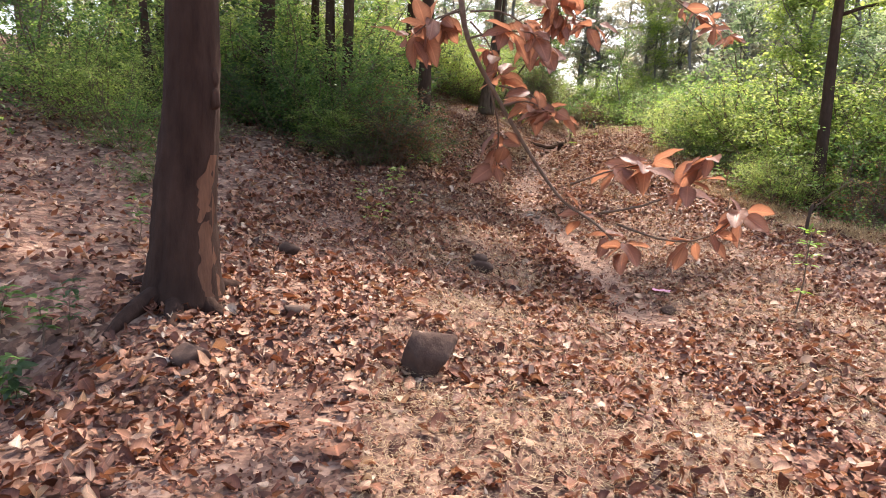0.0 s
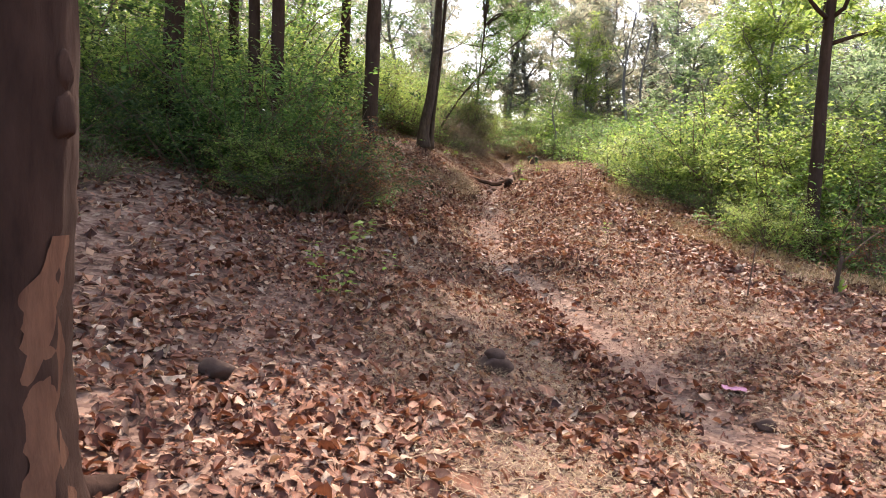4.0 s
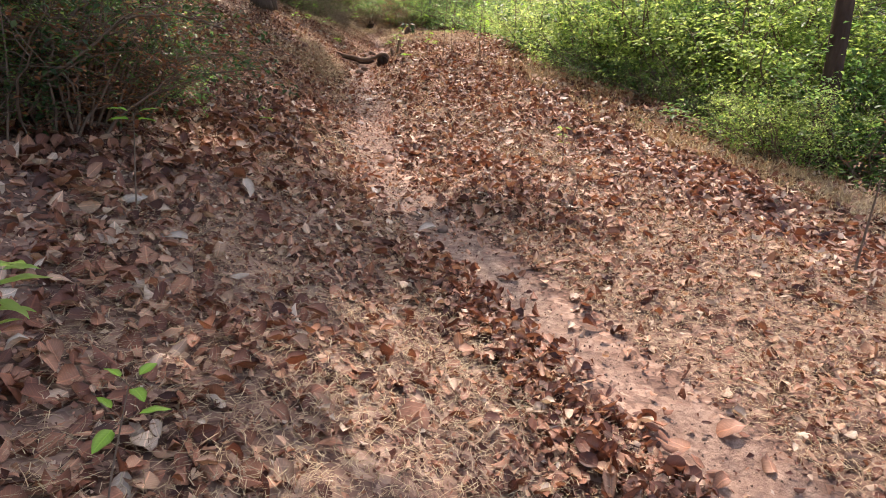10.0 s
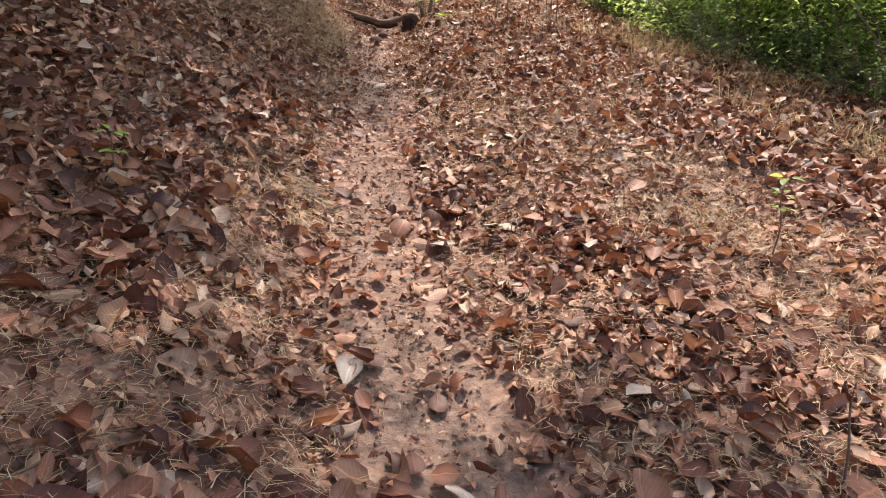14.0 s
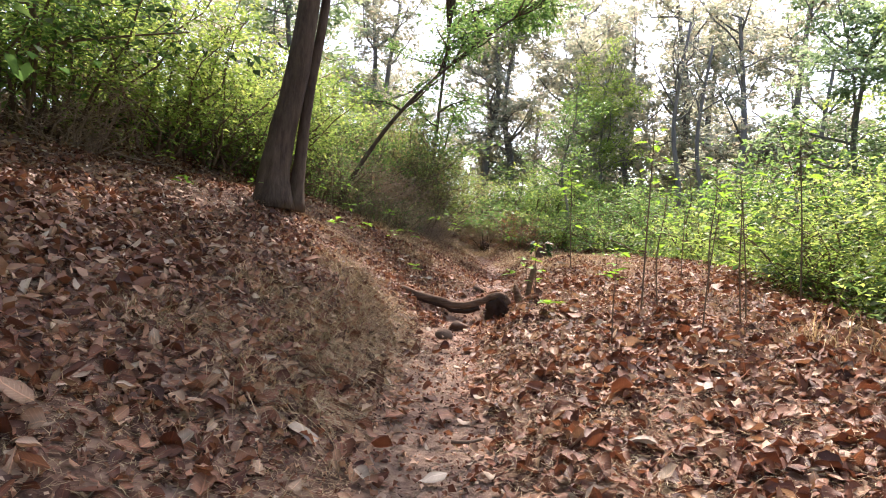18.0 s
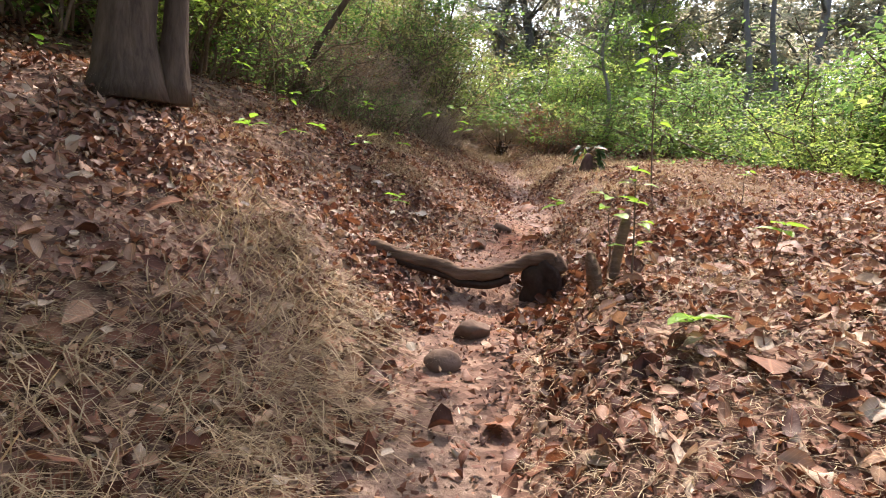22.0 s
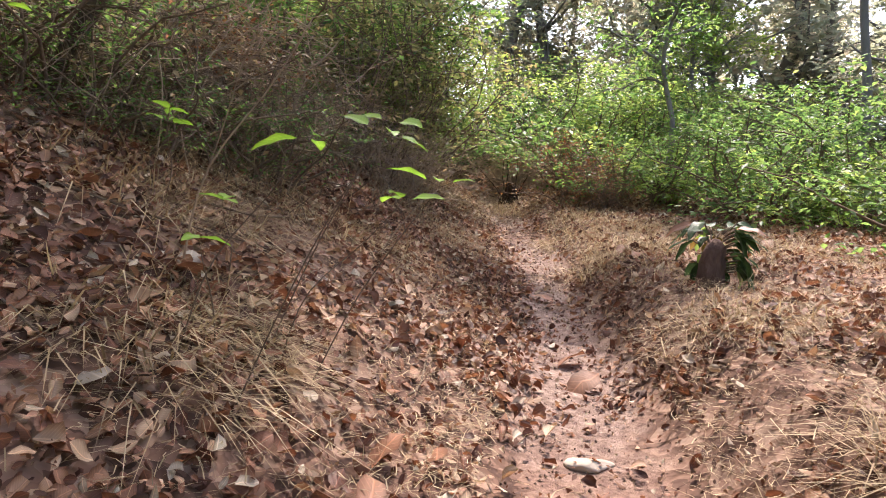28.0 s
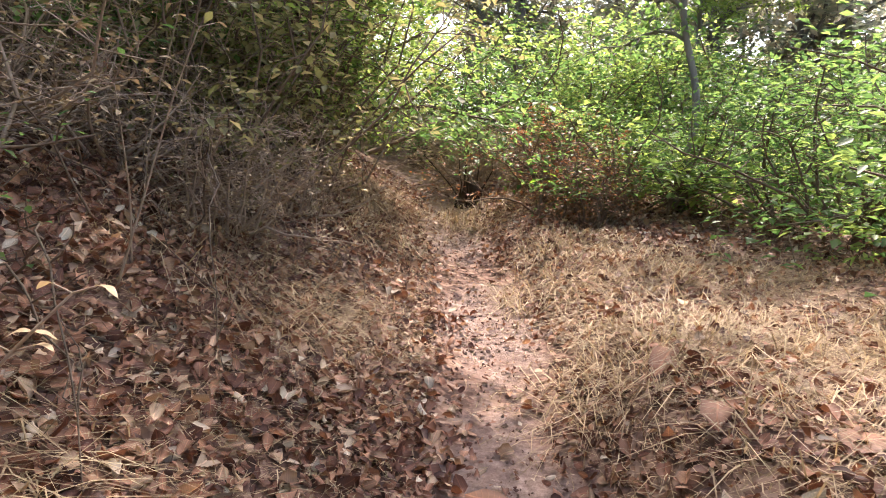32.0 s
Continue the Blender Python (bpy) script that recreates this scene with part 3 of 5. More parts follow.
def build_litter():
    rng = np.random.RandomState(11)
    x, y = scatter(rng, 230000, 0.5, 38, 5.2, 5.2, litter_density)
    lane = np.interp(y, [0, 8, 12, 30], [-0.1, 1.0, 1.9, 5.2])
    inner = (np.abs(x - lane) < 2.6) | ((y < 8) & (np.abs(x + 0.5) < 3))
    near = fallen(rng, x[inner], y[inner], 0.03, 0.145, True, 0.34, 0.04)
    outer = fallen(rng, x[~inner], y[~inner], 0.045, 0.15, None, 0.38, 0.05)
    y = rng.uniform(7.6, 13.0, 3200)
    x = trail_x(y) - 0.52 + rng.normal(0, 0.15, 3200) + 0.2 * vnoise(y, y, 0.7) + 0.1 * vnoise(y * 2, y, 0.3)
    row = fallen(rng, x, y, 0.05, 0.14, True, 0.5, 0.065)
    near = join([near, row])
    big = np.random.RandomState(19)
    x, y = scatter(big, 7000, 8.4, 16.5, 3.4, -0.85, lambda a, b: np.clip(0.3 + 0.6 * vnoise(a + 3, b, 0.7) - 0.9 * smooth((a - trail_x(b) + 2.0) / 0.6) * (1 - smooth((b - 10.8) / 1.2)), 0, 1))
    near = join([near, fallen(big, x, y, 0.06, 0.18, True, 0.3, 0.05)])
    x, y = scatter(rng, 42000, 24, 34, 2.8, 2.0, litter_density)
    near = join([near, fallen(rng, x, y, 0.04, 0.13, True, 0.42, 0.04)])
    x, y = scatter(rng, 210000, 0.5, 38, 4.2, 4.0, lambda a, b: 0.95 - (0.86 - 0.46 * smooth((b - 12) / 3)) * np.exp(-((a - trail_x(b)) / 0.38) ** 4))
    bits = fallen(rng, x, y, 0.014, 0.062, False, 0.4, 0.025)
    x, y = scatter(rng, 95000, -1, 42, 13, 9, lambda a, b: (np.abs(a - trail_x(b)) > 5) * 0.9)
    far = fallen(rng, x, y, 0.06, 0.15, False, 0.4, 0.04)
    ribs = np.zeros((len(near[0]) + len(outer[0]) + len(bits[0]) + len(far[0]), 3))
    ribs[:len(near[0])] = np.tile(RIBS, (len(near[0]) // 11, 1))
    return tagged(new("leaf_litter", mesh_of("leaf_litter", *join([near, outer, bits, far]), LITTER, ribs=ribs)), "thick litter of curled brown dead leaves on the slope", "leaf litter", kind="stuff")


def straw_density(x, y):
    u = x - trail_x(y)
    a = np.exp(-((u + 1.0) / 0.55) ** 2) * smooth((y - 18) / 2) * (1 - smooth((y - 25) / 1)) * 0.45
    b = 1.4 * np.exp(-((u - 1.5) / 1.1) ** 2) * smooth((y - 25) / 2)
    c = 0.45 * smooth((u - 3.2) / 1.2) * (y < 20)
    d = 0.35 * (y > 30) * (np.abs(u) > 0.5)
    e = (0.18 + 0.5 * smooth((y - 26.5) / 2) * (u < 0)) * (np.abs(u) > 0.35)
    f = 0.8 * smooth((u - 0.5) / 0.5) * smooth((y - 17) / 2)
    g = 0.55 * smooth((u - 1.1) / 0.8) * smooth((y - 12.5) / 1.5) * (1 - smooth((y - 21) / 2))
    return np.clip((a + b + c + d + e + f + g) * (0.5 + 1.4 * vnoise(x, y, 0.8)), 0, 1)


def build_grass():
    rng = np.random.RandomState(12)
    x, y = scatter(rng, 90000, 1, 40, 3.2, 5.5, straw_density)
    k = 4
    x, y = (np.repeat(a, k) + rng.normal(0, 0.03, len(a) * k) for a in (x, y))
    n = len(x)
    d = np.stack([rng.normal(0, 0.6, n), rng.normal(0, 0.6, n), rng.uniform(0.25, 1.0, n)], -1)
    up = blades(np.stack([x, y, heights(x, y) - 0.01], -1), d, rng.uniform(0.05, 0.18, n), rng.uniform(0.0012, 0.0026, n), rng.uniform(0.2, 1.0, n), rng.normal(0, 0.6, n))
    x, y = scatter(rng, 380000, 1, 36, 3.0, 3.0, lambda a, b: np.clip(0.6 - 0.5 * vnoise(a, b, 0.38) - 0.4 * vnoise(a, b, 0.9) + 0.4 * vnoise(a + 7, b, 1.4) + 0.6 * np.exp(-((a - 0.1) / 1.0) ** 2 - ((b - 3.4) / 1.0) ** 2) + 0.35 * smooth((b - 6.5) / 1.5) * (1 - smooth((b - 12) / 1.5)), 0, 1) * (np.abs(a - trail_x(b)) > 0.36))
    n = len(x)
    d = np.stack([rng.normal(0, 1, n), rng.normal(0, 1, n), rng.uniform(-0.05, 0.35, n)], -1)
    lie = blades(np.stack([x, y, heights(x, y) + rng.uniform(0.02, 0.085, n)], -1), d, rng.uniform(0.03, 0.11, n), rng.uniform(0.001, 0.0022, n), rng.uniform(0, 0.3, n), rng.normal(0, 0.7, n))
    return tagged(new("dry_grass", mesh_of("dry_grass", *join([up, lie]), STRAW)), "withered straw-coloured grass among the fallen leaves", "grass", kind="stuff")


litter = build_litter()
grass = build_grass()


# ---- shrubs and trees ----
def bough(rng, p, d, length, n=6, wander=0.25, lift=0.0):
    pts, d = [np.array(p, float)], unit(np.array(d, float))
    for _ in range(n):
        d = unit(d + rng.normal(0, wander, 3) + np.array([0, 0, lift]))
        pts.append(pts[-1] + d * length / n)
    return np.array(pts)


def spray(rng, pts, n, size, spread, flat=0.25):
    """Leaves in flat rows along both sides of a twig."""
    t = rng.uniform(0.05, 1, n) ** 0.7 * (len(pts) - 1)
    i = np.minimum(t.astype(int), len(pts) - 2)
    p = pts[i] + (pts[i + 1] - pts[i]) * (t - i)[:, None] + rng.normal(0, spread, (n, 3)) * np.array([1, 1, 0.5])
    way = unit(pts[i + 1] - pts[i])
    side = unit(np.cross(way, np.array([[0, 0, 1.0]]))) * np.where(rng.uniform(0, 1, n) < 0.5, -1, 1)[:, None]
    d = way * rng.uniform(0.1, 0.9, (n, 1)) + side + rng.normal(0, 0.35, (n, 3)) + np.array([0, 0, -0.15])
    up = np.array([0, 0, 1.0]) + rng.normal(0, flat, (n, 3))
    return p, d, up, size * rng.uniform(0.6, 1.4, n)


def shrub_geo(seed, tall, wide, stems, twigs, per_twig, size, spread=0.05, bare_low=0.15):
    rng = np.random.RandomState(seed)
    wood, sp = [], []
    for _ in range(stems):
        a, r = rng.uniform(0, 2 * math.pi), wide * 0.25 * rng.uniform(0, 1) ** 0.5
        lean = rng.uniform(0.1, 1.0)
        d = np.array([math.cos(a) * lean * wide / tall * 1.15, math.sin(a) * lean * wide / tall * 1.15, 1.0])
        stem = bough(rng, (r * math.cos(a), r * math.sin(a), -0.05), d, tall * rng.uniform(0.5, 1.1), 6, 0.27, 0.02)
        wood.append(tube(stem, np.linspace(0.014, 0.004, len(stem)) * (0.7 + 0.3 * tall) * (0.5 if per_twig == 9 else 1.0), 4, cap=False))
        for _ in range(twigs):
            t = (bare_low + (1 - bare_low) * rng.uniform(0, 1) ** 0.75) * (len(stem) - 1.001)
            p = stem[int(t)] + (stem[int(t) + 1] - stem[int(t)]) * (t - int(t))
            d = np.array([*rng.normal(0, 1, 2), rng.uniform(-0.25, 0.5)])
            tw = bough(rng, p, d, wide * rng.uniform(0.12, 0.42), 3, 0.34, -0.05)
            if per_twig < 8 or rng.uniform() < 0.3:
                wood.append(tube(tw, np.linspace(0.005, 0.0015, len(tw)), 3, cap=False))
            sp.append(spray(rng, tw, rng.poisson(per_twig), size, spread))
    p, d, up, length = (np.concatenate(c) for c in zip(*sp))
    return join(wood), leaves(p, d, up, length, length * rng.uniform(0.45, 0.7, len(p)), 0.2, 0.15)


SHRUBS = {}


def shrub(kind, x, y, size=1.0, turn=0.0, tall=1.0):
    spec = {
        # seed, height, width, stems, twigs, leaves a twig, leaf length, spread, lowest leaf, material, label
        "lime": (1, 2.3, 2.5, 22, 20, 20, 0.056, 0.07, 0.3, LIME, "dense shrub with small yellow-green leaves beside the clearing"),
        "green": (2, 2.2, 2.3, 18, 18, 18, 0.068, 0.07, 0.2, GREEN, "leafy green shrub at the edge of the clearing"),
        "deep": (3, 2.2, 2.3, 18, 18, 16, 0.075, 0.06, 0.05, DEEP, "shady dark green shrub on the forest slope"),
        "russet": (4, 1.6, 1.7, 24, 12, 7, 0.05, 0.04, 0.08, RUSSET, "half-withered shrub with russet leaves and bare twigs"),
        "brush": (5, 1.5, 2.0, 30, 14, 4, 0.05, 0.05, 0.08, STRAW, "thicket of dry bare twigs and withered leaves"),
        "broad": (6, 1.8, 1.9, 12, 11, 9, 0.115, 0.05, 0.15, LIME, "broad-leaved green shrub beside the footpath"),
        "olive": (8, 2.3, 1.3, 20, 15, 9, 0.055, 0.06, 0.1, OLIVE, "tall thicket of thin stems with sparse olive leaves"),
        "mixed": (7, 1.7, 1.8, 26, 13, 6, 0.05, 0.05, 0.08, GREEN, "sparse shrub with small green leaves and many bare twigs"),
    }[kind]
    *args, mat, label = spec
    if kind not in SHRUBS:
        base = thing("shrub", x, y, label, "shrub", "undergrowth shrubs", turn=turn, size=size)
        wood, leaf = shrub_geo(*args)
        tagged(part("brushwood", wood, DRY if kind == "brush" else TWIG, base, "thin brown stems"), kind="stuff")
        tagged(part("foliage", leaf, mat, base), kind="stuff")
        SHRUBS[kind] = base
    else:
        base = copy_thing(SHRUBS[kind], pose(x, y, height(x, y)))
    base.matrix_basis = pose(x, y, height(x, y), 0, 0, math.degrees(turn)) @ Matrix.Diagonal((size, size, size * tall, 1))
    return base


def tree(name, x, y, ctrl, radii, bark, label, crown=None, leaf=GREEN, seed=0, sides=14, n=22, flare=0.35, more=(), boughs=()):
    """A tree: a trunk through control points above its foot, limbs and a crown of many leaves. crown: start height,
    limbs, reach, leaves a twig, leaf length. boughs: ends of unseen limbs, added only to shade the ground.
    """
    rng = np.random.RandomState(100 + seed)
    base = thing(name, x, y, label, "tree", sink=0.06)
    tracks = []
    for c, (r0, r1) in [(ctrl, radii), *more]:
        pts = spline(c, n)
        f = np.linspace(0, 1, n)
        hgt = pts[:, 2] - pts[0, 2]
        r = (r0 + (r1 - r0) * f) * (1 + flare * np.exp(-hgt / 0.28))
        part("trunk", tube(pts, r, sides, 0.06 if sides < 20 else 0.035, rng), bark, base)
        tracks.append((pts, r))
    if crown:
        start, limbs, reach, per, size = crown
        sp, twigs = [], []
        for pts, r in tracks:
            top = pts[-1, 2]
            for _ in range(limbs):
                h = rng.uniform(start, 1.0) * top
                i = min(int(np.searchsorted(pts[:, 2], h)), len(pts) - 1)
                a = rng.uniform(0, 2 * math.pi)
                d = np.array([math.cos(a), math.sin(a), rng.uniform(0.25, 0.9)])
                limb = bough(rng, pts[i], d, reach * rng.uniform(0.6, 1.1), 6, 0.2, 0.05)
                part("limb", tube(limb, np.linspace(min(0.4 * r[i] + 0.01, 0.09), 0.012, len(limb)), 6), bark, base)
                for _ in range(9):
                    t = rng.uniform(0.25, 1) * (len(limb) - 1.001)
                    p = limb[int(t)] + (limb[int(t) + 1] - limb[int(t)]) * (t - int(t))
                    tw = bough(rng, p, np.array([*rng.normal(0, 1, 2), rng.uniform(-0.4, 0.6)]), reach * rng.uniform(0.2, 0.5), 3, 0.33, -0.02)
                    if rng.uniform() < 0.5:
                        twigs.append(tube(tw, np.linspace(0.012, 0.003, len(tw)), 3, cap=False))
                    sp.append(spray(rng, tw, rng.poisson(per), size, 0.12))
        pts, r = tracks[0]
        # added leafy limbs high out of view, there only to cast shade
        for bx, by, bz, wide in boughs:
            end = np.array([bx - x, by - y, bz - base.location.z])
            foot = pts[min(int(np.searchsorted(pts[:, 2], max(end[2] - 0.5 * math.hypot(end[0], end[1]), 0.66 * pts[-1, 2]))), len(pts) - 1)]
            limb = spline([foot, foot + (end - foot) * 0.35 + np.array([0, 0, 0.5]), foot + (end - foot) * 0.75 + np.array([0.1, 0, 0.35]), end], 9)
            part("limb", tube(limb, np.linspace(0.06, 0.012, 9), 6), bark, base)
            for _ in range(26):
                t = rng.uniform(0.62, 1) * 7.99
                p = limb[int(t)] + (limb[int(t) + 1] - limb[int(t)]) * (t - int(t))
                tw = bough(rng, p, np.array([*rng.normal(0, 1, 2), rng.uniform(-0.3, 0.4)]), wide * rng.uniform(0.5, 1.1), 3, 0.3, 0.0)
                twigs.append(tube(tw, np.linspace(0.012, 0.003, len(tw)), 3, cap=False))
                sp.append(spray(rng, tw, 40, size, 0.14))
        p, d, up, length = (np.concatenate(c) for c in zip(*sp))
        tagged(part("branchwork", join(twigs), bark, base), kind="stuff")
        tagged(part("crown", leaves(p, d, up, length, length * rng.uniform(0.4, 0.65, len(p)), 0.2, 0.2), leaf, base), kind="stuff")
    return base


# ---- the trees ----
# boughs are unseen additions, and the crown is sized, to shade the hollow
tree_a = tree("tree", -1.72, 5.3, [(0, 0, 0), (0.03, 0, 0.84), (0.1, 0, 1.7), (0.14, 0, 3.15), (0.3, 0.2, 5.5), (0.4, 0.4, 8.5)], (0.265, 0.12), BARK_RED,
              "dark red-brown tree with a strip of bark peeled off", (0.5, 14, 4.2, 60, 0.15), GREEN, 1, 30, 70, 0.3, boughs=[(-0.9, 9.0, 8.0, 1.4), (-1.4, 10.6, 8.4, 1.4)])
TREES = [  # x, y, radius, height, lean, crown leaf
    (-4.2, 16.2, 0.24, 9, 0.1, DEEP), (-2.15, 15.6, 0.17, 8, 0.0, GREEN), (-2.6, 16.0, 0.15, 8, -0.2, GREEN), (-0.4, 16.2, 0.19, 11, 0.15, GREEN),
    (-5.9, 13.8, 0.11, 6, -0.6, GREEN), (-3.6, 18.6, 0.15, 8, 0.1, DEEP), (8.75, 15.4, 0.16, 9, 0.15, LIME), (-7.5, 18, 0.2, 9, 0.2, DEEP), (-5.5, 21, 0.2, 9, 0.1, DEEP), (-1.2, 21.5, 0.18, 11, 0.2, GREEN)]
# limb ends invented above the view, placed sunward of ground meant to be shaded
SHADE_BOUGHS = {3: [(1.2, 12.5, 8.3, 1.2), (1.9, 16.7, 8.9, 1.3), (1.2, 17.5, 9.0, 1.3), (2.8, 17.6, 8.9, 1.1), (2.7, 18.8, 8.6, 1.2), (3.9, 18.9, 8.5, 1.2), (5.0, 18.6, 8.5, 1.1), (2.6, 12.6, 8.6, 1.5), (0.0, 11.6, 8.2, 1.4), (3.6, 14.0, 8.6, 1.4), (4.6, 13.2, 8.4, 1.3), (5.6, 14.0, 8.6, 1.2), (1.0, 16.2, 8.6, 1.4), (0.3, 17.2, 8.6, 1.3)], 9: [(2.4, 20.1, 8.9, 1.4), (2.2, 22.6, 9.5, 1.4), (1.2, 21.4, 9.2, 1.4), (2.8, 20.7, 9.0, 1.0), (2.6, 21.9, 9.2, 1.2), (1.6, 19.9, 8.8, 1.3)]}
for k, (x, y, r, h, lean, mat) in enumerate(TREES):
    # the fourth tree's crown is widened and thickened to add shade
    wide = 4.2 if k == 3 else 3.0
    tree("tree", x, y, [(0, 0, 0), (lean * 0.1, 0, h * 0.2), (lean * 0.5, 0.1, h * 0.55), (lean * 1.6, 0, h)], (r, r * 0.45), BARK,
         "slim dark-barked tree in the undergrowth", (0.55 if wide > 4 else 0.64 if k == 9 else 0.42, 18 if wide > 4 else 10, wide, 75 if wide > 4 else 42, 0.15), mat, 10 + k, boughs=SHADE_BOUGHS.get(k, ()))
# its boughs are unseen additions that shade the path and left bank
tree("tree", 1.4, 25.3, [(0, 0, 0), (0.02, 0, 0.7), (0.22, 0, 2.0), (0.35, 0.1, 4), (0.4, 0.2, 7.5)], (0.2, 0.1), BARK_GREY,
     "grey-barked twin-stemmed tree on the bank above the path", (0.82, 13, 2.4, 60, 0.15), GREEN, 30, flare=0.5, boughs=[(4.4, 24.2, 9.6, 1.1), (3.4, 23.9, 9.6, 1.1), (3.4, 25.6, 9.8, 1.5), (4.4, 26.4, 10.0, 1.4), (3.2, 27.4, 10.0, 1.5), (4.4, 28.2, 10.2, 1.3), (2.6, 26.4, 10.0, 1.5), (2.4, 28.4, 10.2, 1.4)],
     more=[([(0.27, 0.1, 0), (0.3, 0.1, 0.7), (0.36, 0.1, 1.6), (0.5, 0.2, 3), (0.7, 0.3, 6.5)], (0.09, 0.05))])
tree("leaning_tree", 2.1, 29.4, [(0, 0, 0), (0.5, 0, 1.0), (1.3, 0, 2.2), (2.6, 0.2, 3.6), (4.0, 0.4, 4.8)], (0.05, 0.02), BARK_GREY,
     "leaning grey tree whose leafy boughs reach over the bank", (0.3, 12, 1.3, 22, 0.09), GREEN, 31)
# boughs added overhead, out of view, to shade the upper path
tree("tree", 4.7, 35.8, [(0, 0, 0), (0.1, 0, 2), (0.3, 0.1, 5), (0.6, 0, 9)], (0.06, 0.03), BARK_GREY, "leafy dark green tree above the dry thicket", (0.08, 26, 1.7, 40, 0.11), GREEN, 33, boughs=[(4.6, 32.3, 11.4, 1.3), (4.0, 31.6, 11.4, 1.3), (5.2, 33.4, 11.3, 1.2), (6.6, 34.6, 9.8, 1.2), (7.4, 34.6, 9.8, 1.2), (7.7, 33.2, 9.8, 1.1)])
THIN = [(18.5, 19.5, 0.12, 8), (17.6, 22.5, 0.1, 8), (12.4, 35.5, 0.1, 8), (13.6, 36.2, 0.1, 8), (8.6, 34.8, 0.05, 4.0), (15.5, 33, 0.1, 8)]
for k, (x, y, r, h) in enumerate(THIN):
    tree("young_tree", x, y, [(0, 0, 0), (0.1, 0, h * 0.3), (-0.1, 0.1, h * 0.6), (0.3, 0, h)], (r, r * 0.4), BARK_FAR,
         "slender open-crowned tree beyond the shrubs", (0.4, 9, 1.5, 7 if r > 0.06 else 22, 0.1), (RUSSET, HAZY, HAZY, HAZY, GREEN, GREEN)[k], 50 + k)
frng = np.random.RandomState(21)
GLADE = [(12.0, 27.6, 6.0), (11.2, 21.0, 7.5), (12.8, 18.2, 7), (13.8, 23.5, 8), (15.2, 28.5, 8.5), (16, 14.5, 7), (0.5, 36, 8), (12.2, 41, 7), (-3.4, 32, 8), (19.5, 25, 8), (17.5, 19, 7.5), (14.5, 16.5, 6.5), (21, 20, 8), (18, 31, 9), (23, 27, 9)]
glade = []
for k, (x, y, h) in enumerate(GLADE):
    if k < 3:
        # MIST and BARK_FAR have the haze painted into their colours
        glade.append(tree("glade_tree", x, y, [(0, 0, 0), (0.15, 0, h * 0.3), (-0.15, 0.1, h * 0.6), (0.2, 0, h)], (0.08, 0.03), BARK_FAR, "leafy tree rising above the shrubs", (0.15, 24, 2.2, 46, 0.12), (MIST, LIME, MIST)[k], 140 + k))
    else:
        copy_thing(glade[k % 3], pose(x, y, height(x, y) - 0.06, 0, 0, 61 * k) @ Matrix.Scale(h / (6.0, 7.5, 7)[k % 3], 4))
FAR = [(4, 46), (9.8, 47), (15, 45), (16, 38), (20, 40), (24, 36), (12.5, 44), (18, 46), (22, 32), (26, 30)] + [(x + frng.uniform(-1.2, 1.2), y + frng.uniform(-2, 2)) for y in (46, 52, 60) for x in range(-26, 44, 5)] + [(x, y) for x, y in zip(frng.uniform(20, 40, 12), frng.uniform(14, 44, 12))] + [(x, y) for x, y in zip(frng.uniform(-24, -10, 14), frng.uniform(16, 42, 14))]
proto = []
for k, (x, y) in enumerate(FAR):
    if k < 3:
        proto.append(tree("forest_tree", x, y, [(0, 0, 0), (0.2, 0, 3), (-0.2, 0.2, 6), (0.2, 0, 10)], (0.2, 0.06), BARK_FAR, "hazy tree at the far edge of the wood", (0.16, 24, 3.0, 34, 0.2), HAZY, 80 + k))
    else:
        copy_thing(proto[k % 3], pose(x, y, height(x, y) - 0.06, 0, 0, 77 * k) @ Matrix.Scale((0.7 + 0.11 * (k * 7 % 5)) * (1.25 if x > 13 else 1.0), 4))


def build_ridge():
    """A far wooded ridge, its haze painted on as a pale blue-grey colour."""
    m, t, b = material("hazed_ridge")
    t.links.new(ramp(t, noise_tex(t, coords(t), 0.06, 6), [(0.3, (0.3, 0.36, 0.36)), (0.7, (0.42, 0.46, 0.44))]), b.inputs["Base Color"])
    b.inputs["Roughness"].default_value = 1.0
    a = np.linspace(-1.5, 1.9, 90)
    k = np.linspace(0, 1, 14)
    aa, kk = np.meshgrid(a, k, indexing="ij")
    r = 320 + 130 * kk
    x, y = r * np.sin(aa), r * np.cos(aa)
    z = -25 + kk * (62 + 16 * vnoise(aa * 10, aa * 0, 1.0) + 7 * vnoise(aa * 34, aa * 0, 1.0)) + 3 * vnoise(x, y, 22)
    i, j = np.meshgrid(np.arange(89), np.arange(13), indexing="ij")
    q = np.stack([i * 14 + j, (i + 1) * 14 + j, (i + 1) * 14 + j + 1, i * 14 + j + 1], -1).reshape(-1, 4)
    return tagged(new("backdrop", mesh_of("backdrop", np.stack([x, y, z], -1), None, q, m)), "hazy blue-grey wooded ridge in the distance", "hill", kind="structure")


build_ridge()

